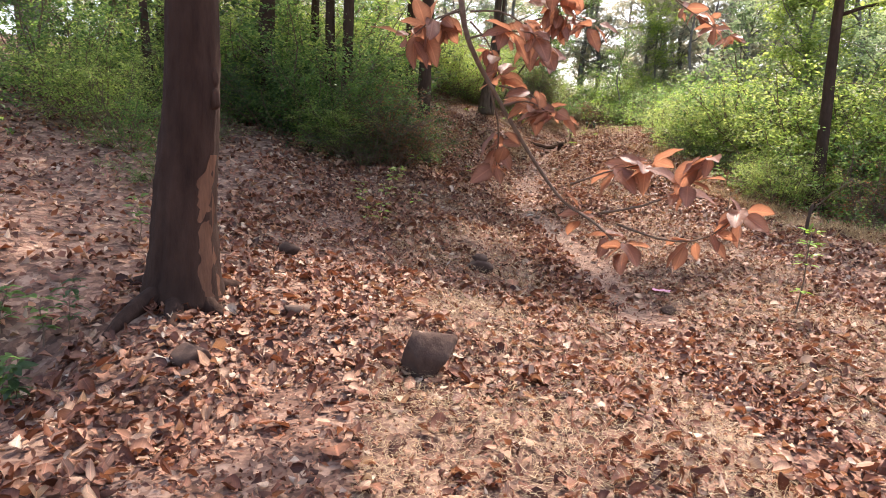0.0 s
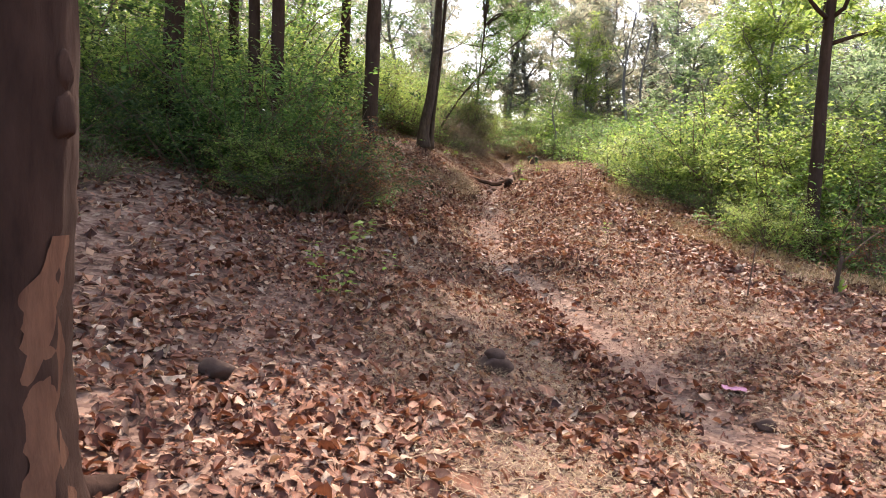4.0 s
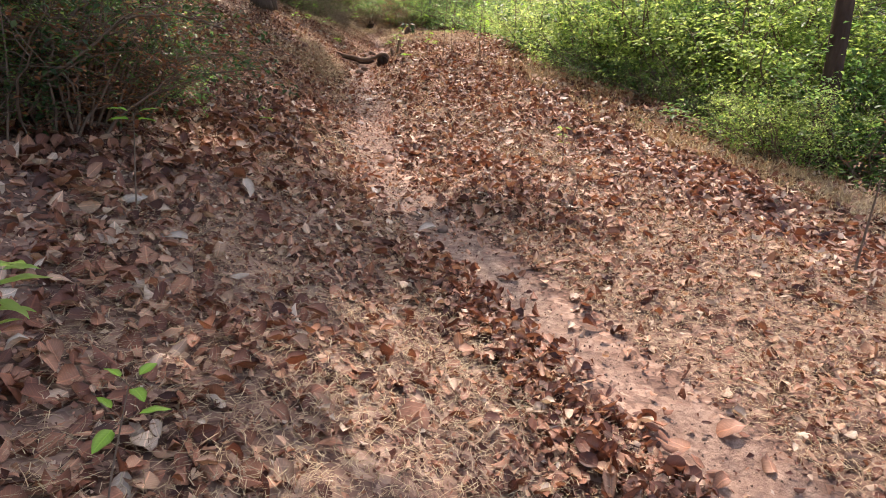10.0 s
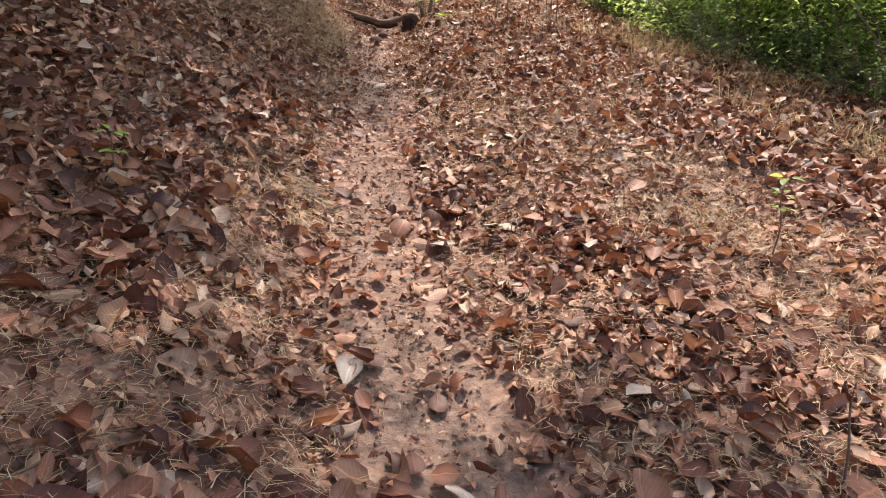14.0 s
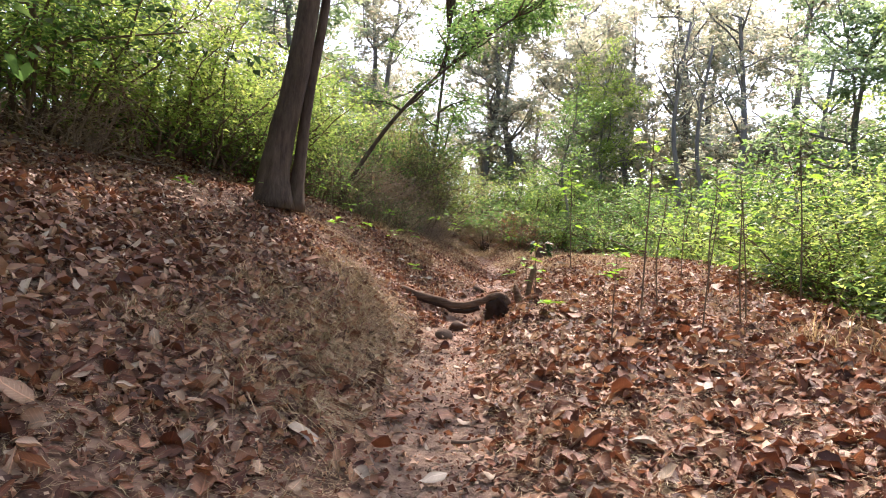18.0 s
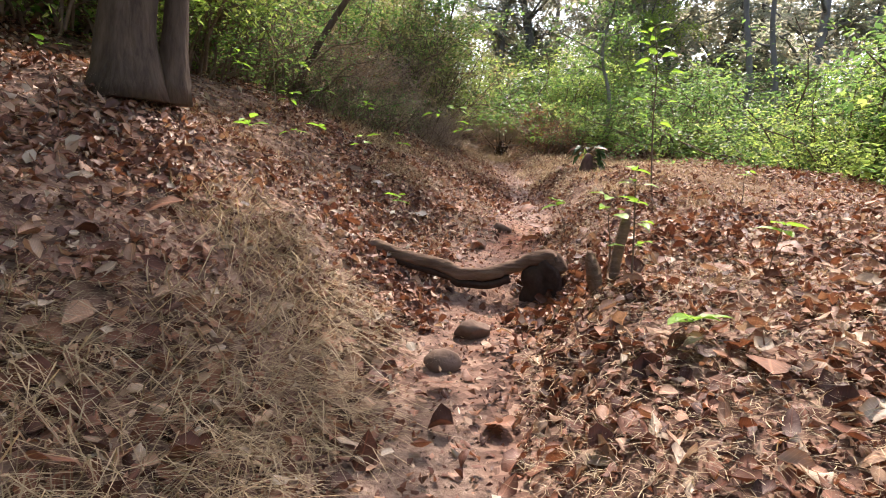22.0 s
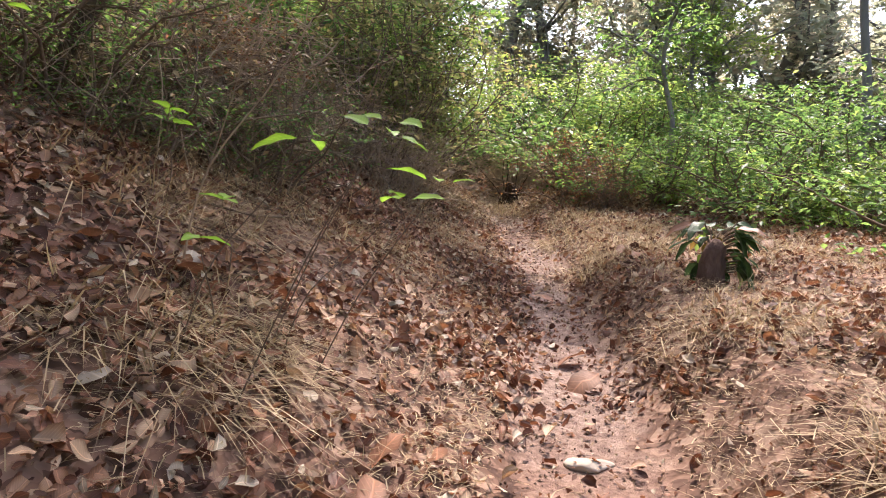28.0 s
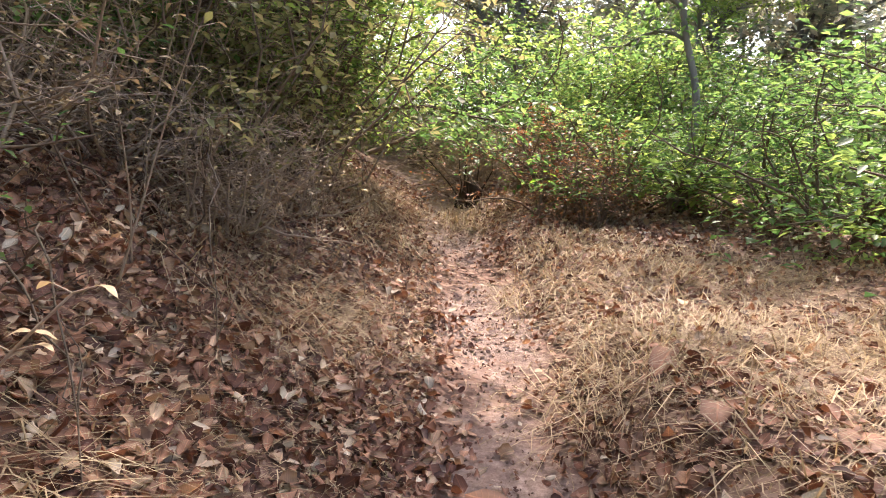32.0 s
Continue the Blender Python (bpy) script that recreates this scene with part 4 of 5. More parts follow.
# ---- the shrubs ----
SHRUB_ROWS = [  # kind, x, y, size
    # some lime shrubs on this slope carry sunlight in their brighter leaf colour
    ("deep", -3.0, 13.8, 0.9), ("green", -2.1, 14.2, 0.85), ("russet", -1.2, 13.8, 1.1), ("green", -1.7, 14.8, 0.8), ("deep", -2.3, 15.3, 1.0), ("green", -0.9, 15.3, 0.65), ("russet", -0.7, 14.2, 0.8), ("mixed", -1.0, 14.6, 0.75), ("green", -0.8, 15.0, 0.5), ("mixed", -1.9, 13.6, 0.9), ("russet", -0.9, 13.6, 0.85), ("deep", -1.0, 14.0, 0.65), ("green", -2.4, 15.0, 1.35), ("green", -2.7, 16.6, 1.2), ("green", -4.5, 23, 2.2), ("deep", -4.4, 24.6, 1.8), ("green", -2.4, 25.8, 1.5), ("lime", -7, 24, 2.2), ("deep", -8.5, 20, 2.2), ("green", -5.4, 19.4, 1.9), ("green", -4.6, 10.4, 0.45), ("lime", -5.6, 11.6, 0.7), ("mixed", -4.0, 11.8, 0.5), ("lime", -6.4, 12.6, 0.9), ("deep", -5.2, 12.9, 0.75), ("lime", -2.0, 13.4, 0.6), ("deep", -4.2, 17.0, 1.4), ("lime", -2.8, 17.6, 1.6), ("deep", -2.9, 19.3, 1.2), ("lime", -6.0, 16.4, 1.5), ("deep", -4.2, 20.4, 1.3),
    # the three half-size deep shrubs imitate shade at the foot of the lime belt
    ("lime", 8.7, 24.0, 0.9), ("lime", 8.5, 21.2, 1.25), ("lime", 9.0, 19.4, 1.35), ("lime", 9.3, 17.6, 1.35), ("lime", 7.9, 15.2, 0.65), ("deep", 7.6, 20.6, 0.5), ("deep", 8.0, 18.9, 0.5), ("deep", 8.4, 17.2, 0.5), ("mixed", 7.3, 19.8, 0.6), ("mixed", 7.7, 18.0, 0.6), ("mixed", 8.0, 16.4, 0.6), ("green", 9.5, 15.0, 1.2), ("russet", 9.2, 14.0, 1.2), ("lime", 9.9, 17.4, 1.6), ("green", 9.6, 20.4, 1.7),
    ("green", 10.4, 12.6, 1.0), ("deep", 11.5, 13.9, 1.6), ("green", 12, 16.5, 2.0), ("deep", 10.5, 22.4, 1.6), ("green", 10.2, 25.0, 1.1), ("green", 12.6, 11.2, 1.1), ("green", 11.0, 26.4, 1.5), ("broad", 8.6, 25.4, 0.6), ("green", 8.7, 21.9, 1.0), ("lime", 9.0, 22.6, 1.1), ("green", 9.7, 21.4, 1.4), ("deep", 9.8, 22.8, 1.3), ("deep", -1.4, 13.4, 0.6), ("mixed", -1.5, 13.0, 0.5), ("broad", 9.2, 26.2, 0.7), ("mixed", 9.8, 13.4, 1.2), ("lime", 10.5, 19, 2.0), ("russet", 12.8, 14.6, 1.8),
    ("mixed", -0.2, 27.8, 1.2), ("mixed", 0.4, 28.6, 1.1), ("mixed", -1.8, 27.4, 1.3), ("mixed", 1.6, 29.4, 1.0), ("green", 1.3, 33.6, 1.2), ("green", 3.5, 35.2, 1.0), ("brush", 3.1, 30.9, 0.85), ("mixed", 3.3, 30.0, 0.6), ("mixed", 2.7, 29.2, 0.6), ("brush", 4.6, 32.7, 0.5), ("brush", 4.3, 32.0, 0.55), ("brush", 2.1, 30.1, 1.0), ("brush", 3.6, 32.2, 0.7), ("russet", 2.7, 30.6, 0.8), ("mixed", 2.1, 29.4, 0.8), ("brush", 3.0, 31.6, 0.75), ("mixed", 1.2, 28.3, 0.8), ("brush", 3.9, 33.6, 0.9), ("brush", 2.4, 30.4, 0.8), ("mixed", 1.6, 31.8, 0.9), ("mixed", 0.9, 29.2, 1.0),
    ("deep", -5.5, 28, 1.6), ("brush", -3.4, 27.0, 0.9), ("mixed", -5.6, 23.8, 1.0), ("deep", -6.4, 21.5, 1.5), ("mixed", 0.0, 31.8, 1.3), ("mixed", 4.2, 36.2, 0.9), ("brush", 4.3, 35.0, 0.6), ("green", 0.2, 34.6, 1.6), ("brush", -1.4, 26, 0.9),
    ("green", 8.2, 35.0, 0.85), ("russet", 7.4, 34.4, 0.6), ("broad", 8.8, 35.1, 1.0), ("broad", 9.6, 30.6, 0.55), ("broad", 9.6, 32.2, 0.8), ("green", 10.2, 33.2, 1.3), ("lime", 10.0, 28.4, 0.9), ("green", 10.2, 29.6, 1.2), ("broad", 9.2, 27.4, 0.6), ("mixed", 9.4, 33.4, 1.2), ("broad", 9.6, 26.6, 0.9),
    ("mixed", 6.9, 39.4, 0.9), ("mixed", 4.4, 40.4, 1.2), ("lime", 4.0, 39.5, 1.3), ("brush", 7.6, 36.6, 0.75), ("green", 7.8, 38.5, 1.3), ("lime", 9.4, 39.5, 1.5), ("green", 11.8, 37, 1.6), ("lime", 2.4, 37, 1.5), ("green", 13, 32, 1.7), ("green", 11.6, 26.8, 1.7), ("mixed", 7.2, 41, 1.6), ("mixed", 5.6, 42.2, 1.3), ("brush", 5.2, 41.0, 1.0), ("lime", 6.2, 44, 1.5), ("lime", 4.6, 45, 1.6), ("brush", 6.5, 40.4, 0.8), ("green", 2.6, 44, 1.9), ("green", 14.5, 35.5, 1.8), ("lime", 13.5, 41, 2.0), ("mixed", 3.4, 42.5, 1.8), ("green", 10.6, 43, 2.0),
    ("deep", -6.8, 15.6, 1.2), ("green", -7.5, 13.4, 1.1), ("green", -5.0, 17.6, 1.3), ("green", -4.7, 13.4, 0.55), ("green", -8.5, 10.5, 1.2), ("deep", -3.4, 17.4, 1.3), ("green", -3.7, 18.6, 1.2), ("lime", 13.5, 20, 1.9), ("lime", 14, 25, 2.0), ("green", -9.5, 17, 1.7), ("lime", -3.4, 21.5, 1.5), ("green", 16.5, 17, 1.7), ("green", 17, 22, 2.0), ("green", 15, 13, 1.3),
    ("lime", -0.9, 27.2, 1.3), ("lime", 0.1, 27.7, 1.2), ("lime", 0.9, 28.2, 1.15), ("olive", 4.2, 32.6, 1.15), ("olive", 3.6, 33.3, 1.35), ("olive", 4.6, 33.6, 1.1), ("olive", 4.0, 34.3, 1.4), ("lime", -2.2, 26.4, 1.5), ("olive", 1.0, 30.8, 1.4), ("mixed", 2.6, 32.9, 1.4), ("green", 3.4, 34.4, 1.2), ("lime", 4.3, 35.0, 1.1), ("green", 4.5, 36.0, 1.5), ("lime", 3.7, 37.0, 1.5),
    ("green", -1.9, 17.5, 1.0),
    ("lime", 8.2, 44.5, 1.2), ("green", 11.5, 46.5, 1.4), ("mixed", 9.2, 45.5, 1.4), ("lime", 14.5, 44.5, 1.5), ("green", 17.5, 41.5, 1.5), ("lime", 18.5, 36.5, 1.5), ("green", 2.2, 47.0, 1.5), ("mixed", 6.4, 47.5, 1.4), ("green", 20.0, 29.5, 1.6), ("lime", -1.5, 40.5, 1.5), ("green", 1.0, 41.0, 1.5),
    ("russet", 7.3, 34.9, 0.85), ("russet", 7.6, 35.4, 0.9), ("brush", 6.9, 36.9, 0.8), ("brush", 7.2, 37.6, 0.9), ("green", -3.65, 4.45, 0.28), ("mixed", -4.6, 6.2, 0.4), ("green", -3.6, 9.0, 0.3)]
for k, (kind, x, y, size) in enumerate(SHRUB_ROWS):
    shrub(kind, x, y, size, k * 1.7, 0.82 if x > 5.5 and y > 33 else 1.0)

# ---- the root, stumps and stones ----
def build_root():
    rng = np.random.RandomState(3)
    base = thing("tree_root", 3.82, 24.8, "thick bare tree root arching across the footpath", "tree root", z=1.9)
    main = spline([(-1.7, 0.1, 0.36), (-1.22, 0.03, 0.29), (-0.95, 0.1, 0.24), (-0.67, 0.24, 0.16), (-0.3, 0.13, 0.06), (0.05, 0.0, 0.0), (0.26, -0.05, 0.06), (0.44, -0.09, 0.14), (0.56, -0.1, 0.13), (0.62, -0.1, 0.05)], 40)
    main[1:-1] += rng.normal(0, 0.007, (38, 3))
    part("main_root", tube(main, np.interp(np.linspace(0, 1, 40), [0, 0.3, 0.5, 0.72, 0.85, 1], [0.036, 0.042, 0.046, 0.042, 0.056, 0.05]), 14, 0.14, rng), ROOT, base)
    # near-black strand that paints in the shade on the root's underside
    twist = main[4:27] + np.stack([np.zeros(23), -0.02 + 0 * np.linspace(0, 1, 23), -0.06 + 0.02 * np.sin(np.linspace(0, 5, 23))], -1)
    part("shaded_underside", tube(twist, np.linspace(0.016, 0.026, 23), 10, 0.16, rng), CHAR_SHADE, base)
    foot = spline([(0.44, -0.08, 0.1), (0.5, -0.09, -0.02), (0.5, -0.08, -0.2), (0.48, -0.1, -0.36)], 10)
    part("root_foot", tube(foot, [0.075, 0.1, 0.115, 0.12, 0.115, 0.12, 0.125, 0.12, 0.11, 0.09], 14, 0.2, rng), CHAR_SHADE, base, "dark rotten foot of the root")
    side = spline([(-1.35, 0.0, 0.32), (-1.15, -0.05, 0.25), (-0.82, -0.06, 0.02), (-0.6, -0.2, -0.2)], 20)
    part("side_root", tube(side, np.linspace(0.032, 0.02, 20), 8, 0.08, rng), ROOT, base)
    return base


build_root()


def build_stump():
    rng = np.random.RandomState(4)
    base = thing("stump", 4.4, 23.72, "low forked tree stump with a splintered tip", "stump")
    part("stem", tube(spline([(0, 0, -0.06), (0.02, 0, 0.15), (0.07, 0.01, 0.42)], 8), [0.046, 0.04, 0.036, 0.032, 0.032, 0.03, 0.03, 0.014], 9, 0.16, rng), ROOT, base)
    part("stem", tube(spline([(-0.08, -0.02, -0.06), (-0.12, -0.02, 0.08), (-0.14, 0.0, 0.19)], 7), [0.045, 0.04, 0.04, 0.042, 0.04, 0.03, 0.012], 9, 0.16, rng), ROOT, base)
    return base


build_stump()


def stone(x, y, sx, sy, sz, seed, label, mat=STONE, turn=0.0, sink=0.3, deep=0.5, tip=0.0):
    me = rock(np.random.RandomState(seed), sx, sy, sz, 12, deep)
    me.materials.append(mat)
    ob = tagged(new("stone", me), label, "stone")
    ob.location, ob.rotation_euler = (x, y, height(x, y) + sz * (0.7 - sink)), (0, tip, turn)
    return ob


stone(0.32, 4.52, 0.25, 0.18, 0.34, 23, "angular dark brown stone among fallen leaves", turn=0.1, deep=0.42, tip=0.35, sink=0.25)
stone(0.8, 8.36, 0.19, 0.15, 0.12, 2, "dark stone with a smaller one on top")
stone(-1.28, 7.02, 0.13, 0.11, 0.1, 3, "small grey-brown stone in the leaf litter")
stone(-1.2, 4.2, 0.16, 0.13, 0.1, 4, "half-buried rounded stone beside the tree")
stone(3.7, 24.02, 0.13, 0.1, 0.085, 5, "brown stone lying in the footpath below the root", BROWN_STONE)
stone(3.47, 23.6, 0.1, 0.08, 0.07, 6, "brown stone lying in the footpath below the root", BROWN_STONE)
stone(2.17, 13.6, 0.06, 0.06, 0.05, 7, "small dark stone on the footpath", BROWN_STONE)
stone(3.21, 26.6, 0.1, 0.07, 0.05, 8, "pale flat stone on the bank", PALE_STONE, 0.3)
stone(4.9, 27.53, 0.1, 0.07, 0.025, 9, "pale flat slab sunk in the footpath", PALE_STONE)
stone(4.42, 26.55, 0.12, 0.09, 0.07, 10, "brown stone at the edge of the footpath", BROWN_STONE)

stone(-0.77, 5.2, 0.13, 0.1, 0.07, 11, "flat grey-brown stone in the sunny litter", BROWN_STONE)
stone(3.1, 7.84, 0.14, 0.11, 0.07, 12, "dark stone sunk in the path")
stone(3.11, 9.9, 0.08, 0.06, 0.05, 13, "small dark stone on the path")
stone(4.06, 25.75, 0.1, 0.08, 0.06, 14, "brown stone above the root", BROWN_STONE)
stone(2.55, 8.18, 0.09, 0.06, 0.04, 15, "small dark stone on the path")

# ---- peeled bark on the near tree ----
def peeled_strip(parent, angles, lo, hi, radius, label):
    m, n = 44, 9
    v = []
    for k, z in enumerate(np.linspace(lo, hi, m)):
        f = k / (m - 1)
        a0 = angles[0] + 0.12 * float(vnoise(f * 6, 3.3, 1.0)) + 0.09 * float(vnoise(f * 30, 8.1, 1.0)) + 0.5 * smooth((f - 0.75) * 4) + 0.2 * smooth((0.2 - f) * 5)
        a1 = angles[1] + 0.16 * float(vnoise(f * 14, 5.3, 1.0))
        cx = float(np.interp(z, [0, 0.8, 1.6], [0, 0.03, 0.1]))
        v += [(cx + radius(z) * math.cos(a), radius(z) * math.sin(a), z) for a in np.linspace(a0, a1, n)]
    i, j = np.meshgrid(np.arange(m - 1), np.arange(n - 1), indexing="ij")
    q = np.stack([i * n + j, i * n + j + 1, (i + 1) * n + j + 1, (i + 1) * n + j], -1).reshape(-1, 4)
    return part("bare_wood", (np.array(v), None, q), INNER, parent, label)


peeled_strip(tree_a, (-0.85, -0.22), 0.08, 1.2, lambda z: (0.265 - 0.034 * z) * (1 + 0.3 * math.exp(-z / 0.28)) + 0.007, "pale orange wood laid bare")

# ---- single fallen leaves ----
LEAF_MESHES = []


def leaf_mesh(seed, length, mat):
    rng = np.random.RandomState(seed)
    p = np.array([[-length / 2, 0, 0.01]])
    g = leaves(p, np.array([[1.0, 0, 0]]), np.array([[0, 0, 1.0]]), length, length * rng.uniform(0.5, 0.8), rng.uniform(-0.1, 0.3), rng.uniform(-0.1, 0.3), True, 0.1, rng)
    return mesh_of("leaf", *g, mat, ribs=RIBS)


BROWN_LEAVES = [leaf_mesh(k, 0.1 + 0.016 * k, LITTER) for k in range(8)]
PALE_LEAVES = [leaf_mesh(40 + k, 0.13 + 0.02 * k, PALE) for k in range(5)]


def lay_leaf(me, x, y, rng, lift=0.035, tilt=14):
    ob = new("leaf", me)
    ob.parent = litter
    ob.matrix_basis = pose(x, y, height(x, y) + lift, rng.uniform(-tilt, tilt), rng.uniform(-tilt, tilt), rng.uniform(0, 360))
    return ob


lrng = np.random.RandomState(77)
for k in range(150):
    y = lrng.uniform(2.5, 31)
    cx = float(np.interp(y, [0, 8, 12, 30], [-0.2, 0.8, 1.8, 5.2]))
    lay_leaf(BROWN_LEAVES[k % 8], cx + lrng.normal(0, 1.3), y, lrng, 0.04, 28)
PALE_SPOTS = [(2.72, 17.17), (2.71, 15.3), (1.78, 14.7), (2.87, 14.27), (3.66, 13.75), (0.12, 16.58), (2.05, 14.0), (2.0, 13.55), (-0.1, 11.87), (-0.35, 12.3), (0.25, 11.6), (2.9, 16.1), (3.3, 15.6), (2.5, 15.9), (3.6, 17.6), (4.4, 15.1),
              (2.86, 19.9), (3.9, 19.8), (4.6, 20.4), (2.2, 20.1), (1.9, 19.0), (5.1, 21.0), (3.3, 19.3), (1.5, 17.7), (1.2, 18.2), (3.37, 27.83), (3.34, 27.0), (3.0, 26.6), (3.6, 26.2), (5.9, 27.0), (4.2, 28.4), (0.7, 17.3), (0.4, 8.0), (1.9, 12.6)]
for k, (x, y) in enumerate(PALE_SPOTS):
    lay_leaf(PALE_LEAVES[k % 5], x, y, lrng, 0.045, 16)


# ---- small plants ----
def plant(name, x, y, tall, label, leaf_mat, whorls, size, seed, lean=(0, 0), stem=0.006, group="seedlings", droop=0.3, wood=TWIG, per=4):
    """A seedling or sapling: a thin stem with whorls of leaves, each leaf its own part. whorls: heights as shares of the stem."""
    rng = np.random.RandomState(seed)
    base = thing(name, x, y, label, "plant", group)
    pts = spline([(0, 0, -0.04), (lean[0] * 0.3 + rng.normal(0, 0.02), lean[1] * 0.3, tall * 0.4), (lean[0] * 0.7, lean[1] * 0.7 + rng.normal(0, 0.02), tall * 0.75), (lean[0], lean[1], tall)], 12)
    part("stem", tube(pts, np.linspace(stem, stem * 0.4, 12), 6), wood, base)
    for h in whorls:
        i = min(int(h * 11), 11)
        reach = tall * rng.uniform(0.05, 0.16) + 0.01
        a0 = rng.uniform(0, 6.3)
        for k in range(per):
            a = a0 + k * 6.283 / per + rng.normal(0, 0.25)
            length = size * rng.uniform(0.7, 1.25)
            d = np.array([[math.cos(a), math.sin(a), rng.uniform(-0.1, 0.5)]])
            tip = pts[i] + d[0] * reach * 0.5
            if reach > 0.05:
                part("leaf_stalk", tube(np.array([pts[i], tip]), [stem * 0.35, stem * 0.25], 4), wood, base)
            else:
                tip = pts[i]
            leaf_part(base, leaf_mat, tip, d, np.array([0, 0, 1.0]) + rng.normal(0, 0.25, 3), length, length * rng.uniform(0.42, 0.6), 0.25, droop + rng.uniform(0, 0.3), 0.02, rng.uniform(0, 6))
    return base


plant("sapling", 4.44, 7.58, 1.0, "thin sapling with bright yellow-green leaves", BRIGHT, (0.35, 0.62, 0.72, 0.82, 0.9, 1.0), 0.11, 1, (0.12, 0.05), 0.012, per=5)
plant("seedling", -0.62, 9.4, 0.78, "green seedling growing out of the leaf litter", LIME, (0.15, 0.25, 0.35, 0.5, 0.6, 0.75, 0.85, 0.95, 1.0), 0.1, 2, (0.25, 0.1), per=6)
plant("seedling", -0.8, 9.45, 0.5, "green seedling growing out of the leaf litter", LIME, (0.1, 0.3, 0.5, 0.65, 0.8, 1.0), 0.08, 3, (-0.12, 0.05), per=5)
plant("seedling", -0.2, 9.57, 0.5, "green seedling growing out of the leaf litter", BRIGHT, (0.8, 1.0), 0.07, 4, (0.1, 0.05), 0.004, per=3)
plant("dead_sapling", 5.2, 11.7, 0.85, "leafless dead sapling stick in the ground", RUSSET, (0.98,), 0.03, 5, (0.08, 0), 0.014, per=2)
plant("dead_sapling", 3.3, 13.7, 0.45, "leafless dead sapling stick in the ground", RUSSET, (0.98,), 0.03, 6, (-0.08, 0), 0.006, per=2)
plant("dead_sapling", 3.5, 13.6, 0.5, "leafless dead sapling stick in the ground", RUSSET, (0.98,), 0.03, 66, (0.14, 0), 0.006, per=2)
plant("seedling", -1.15, 12.9, 1.3, "tall thin seedling with a bare stem", GREEN, (0.9, 1.0), 0.09, 7, (0.1, 0), 0.008, per=3)
plant("seedling", -0.32, 12.15, 0.62, "seedling with a pair of pale green leaves", BRIGHT, (0.95, 1.0), 0.12, 8, (0.03, 0), 0.006, per=2)
plant("seedling", 0.75, 16.0, 0.28, "small bright green seedling in leaf litter", BRIGHT, (0.6, 1.0), 0.09, 9)
plant("seedling", 4.35, 15.3, 0.5, "small yellow-green seedling in the sunny clearing", LIME, (0.6, 0.8, 1.0), 0.08, 10)
plant("seedling", -2.7, 6.56, 0.45, "low leafy seedling beside the tree", GREEN, (0.4, 0.6, 0.8, 1.0), 0.1, 11, per=5)
plant("seedling", -2.43, 4.56, 0.35, "low leafy seedling beside the tree", GREEN, (0.4, 0.6, 0.8, 1.0), 0.1, 12, per=5)
for k, (x, y) in enumerate(((-2.47, 4.15), (-2.72, 3.85), (-3.02, 4.25), (-2.25, 3.9), (-2.8, 4.65), (-2.3, 4.65), (-3.3, 3.95))):
    plant("seedling", x, y, 0.3 + 0.05 * (k % 3), "low dark green plant in the shady hollow", DEEP if k % 2 else GREEN, (0.3, 0.5, 0.7, 0.85, 1.0), 0.1, 600 + k, (0.06, 0.02), 0.004, "hollow plants", 0.5, per=5)
SAPLINGS = [(5.1, 22.35, 1.75, 1, 0.15), (5.85, 21.95, 1.35, 2, 0.13), (4.48, 21.54, 0.75, 3, 0.1), (5.33, 21.69, 1.1, 4, 0.09), (6.0, 22.1, 1.2, 5, 0.1), (5.82, 26.29, 1.6, 6, 0.17), (5.42, 22.66, 1.3, 7, 0.12), (4.46, 23.6, 0.6, 8, 0.12),
            (4.42, 23.85, 0.5, 11, 0.12), (4.87, 25.91, 0.34, 12, 0.15), (4.3, 22.85, 0.14, 16, 0.17), (5.22, 23.58, 0.3, 17, 0.13), (6.22, 25.45, 0.3, 13, 0.1), (6.5, 24.2, 1.0, 14, 0.1), (6.9, 34.3, 0.5, 19, 0.12), (6.4, 23.4, 1.5, 20, 0.14), (7.0, 22.7, 1.9, 21, 0.15)]
for x, y, tall, k, size in SAPLINGS:
    n = 2 if tall < 0.6 else 5 if tall < 1.2 else 8
    plant("sapling", x, y, tall, "slim sapling with bright backlit green leaves" if tall > 0.6 else "small bright green sprout beside the path", BRIGHT, [1 - 0.085 * a * (1 if tall > 0.6 else 2) for a in range(n)], size * 0.88, 200 + k, (0.1 * math.sin(k * 2), 0.1 * math.cos(k)), 0.004 + 0.003 * tall, "saplings by the path", 0.35, per=3)
TIPS = [(4.13, 27.37, 3.08), (4.24, 27.34, 3.13), (4.08, 27.42, 3.33), (3.84, 27.2, 3.24), (4.04, 27.05, 3.25)]
SPRIGS = [(2.5, 25.7, 0.36), (2.33, 26.7, 0.45), (2.62, 26.3, 0.4), (3.05, 26.44, 0.42), (3.56, 27.44, 0.35), (3.43, 25.9, 0.3), (1.3, 24.4, 0.5), (0.2, 24.6, 0.45), (1.6, 25.9, 0.8), (0.7, 23.5, 0.5), (-0.3, 25.6, 0.5), (2.28, 25.5, 0.3), (2.7, 27.3, 0.5), (3.1, 28.4, 0.45), (2.25, 28.6, 0.5), (1.9, 26.6, 0.6), (3.5, 27.9, 0.3)]
for k, (x, y, z) in enumerate(TIPS):
    fx, fy = x - 0.38, y + 0.12
    plant("seedling", fx, fy, z - height(fx, fy), "thin sprig with a few glowing lime-green leaves", BRIGHT, (1.0,), 0.115, 300 + k, (0.38, -0.12), 0.003, "sprigs on the bank", 0.3, per=3)
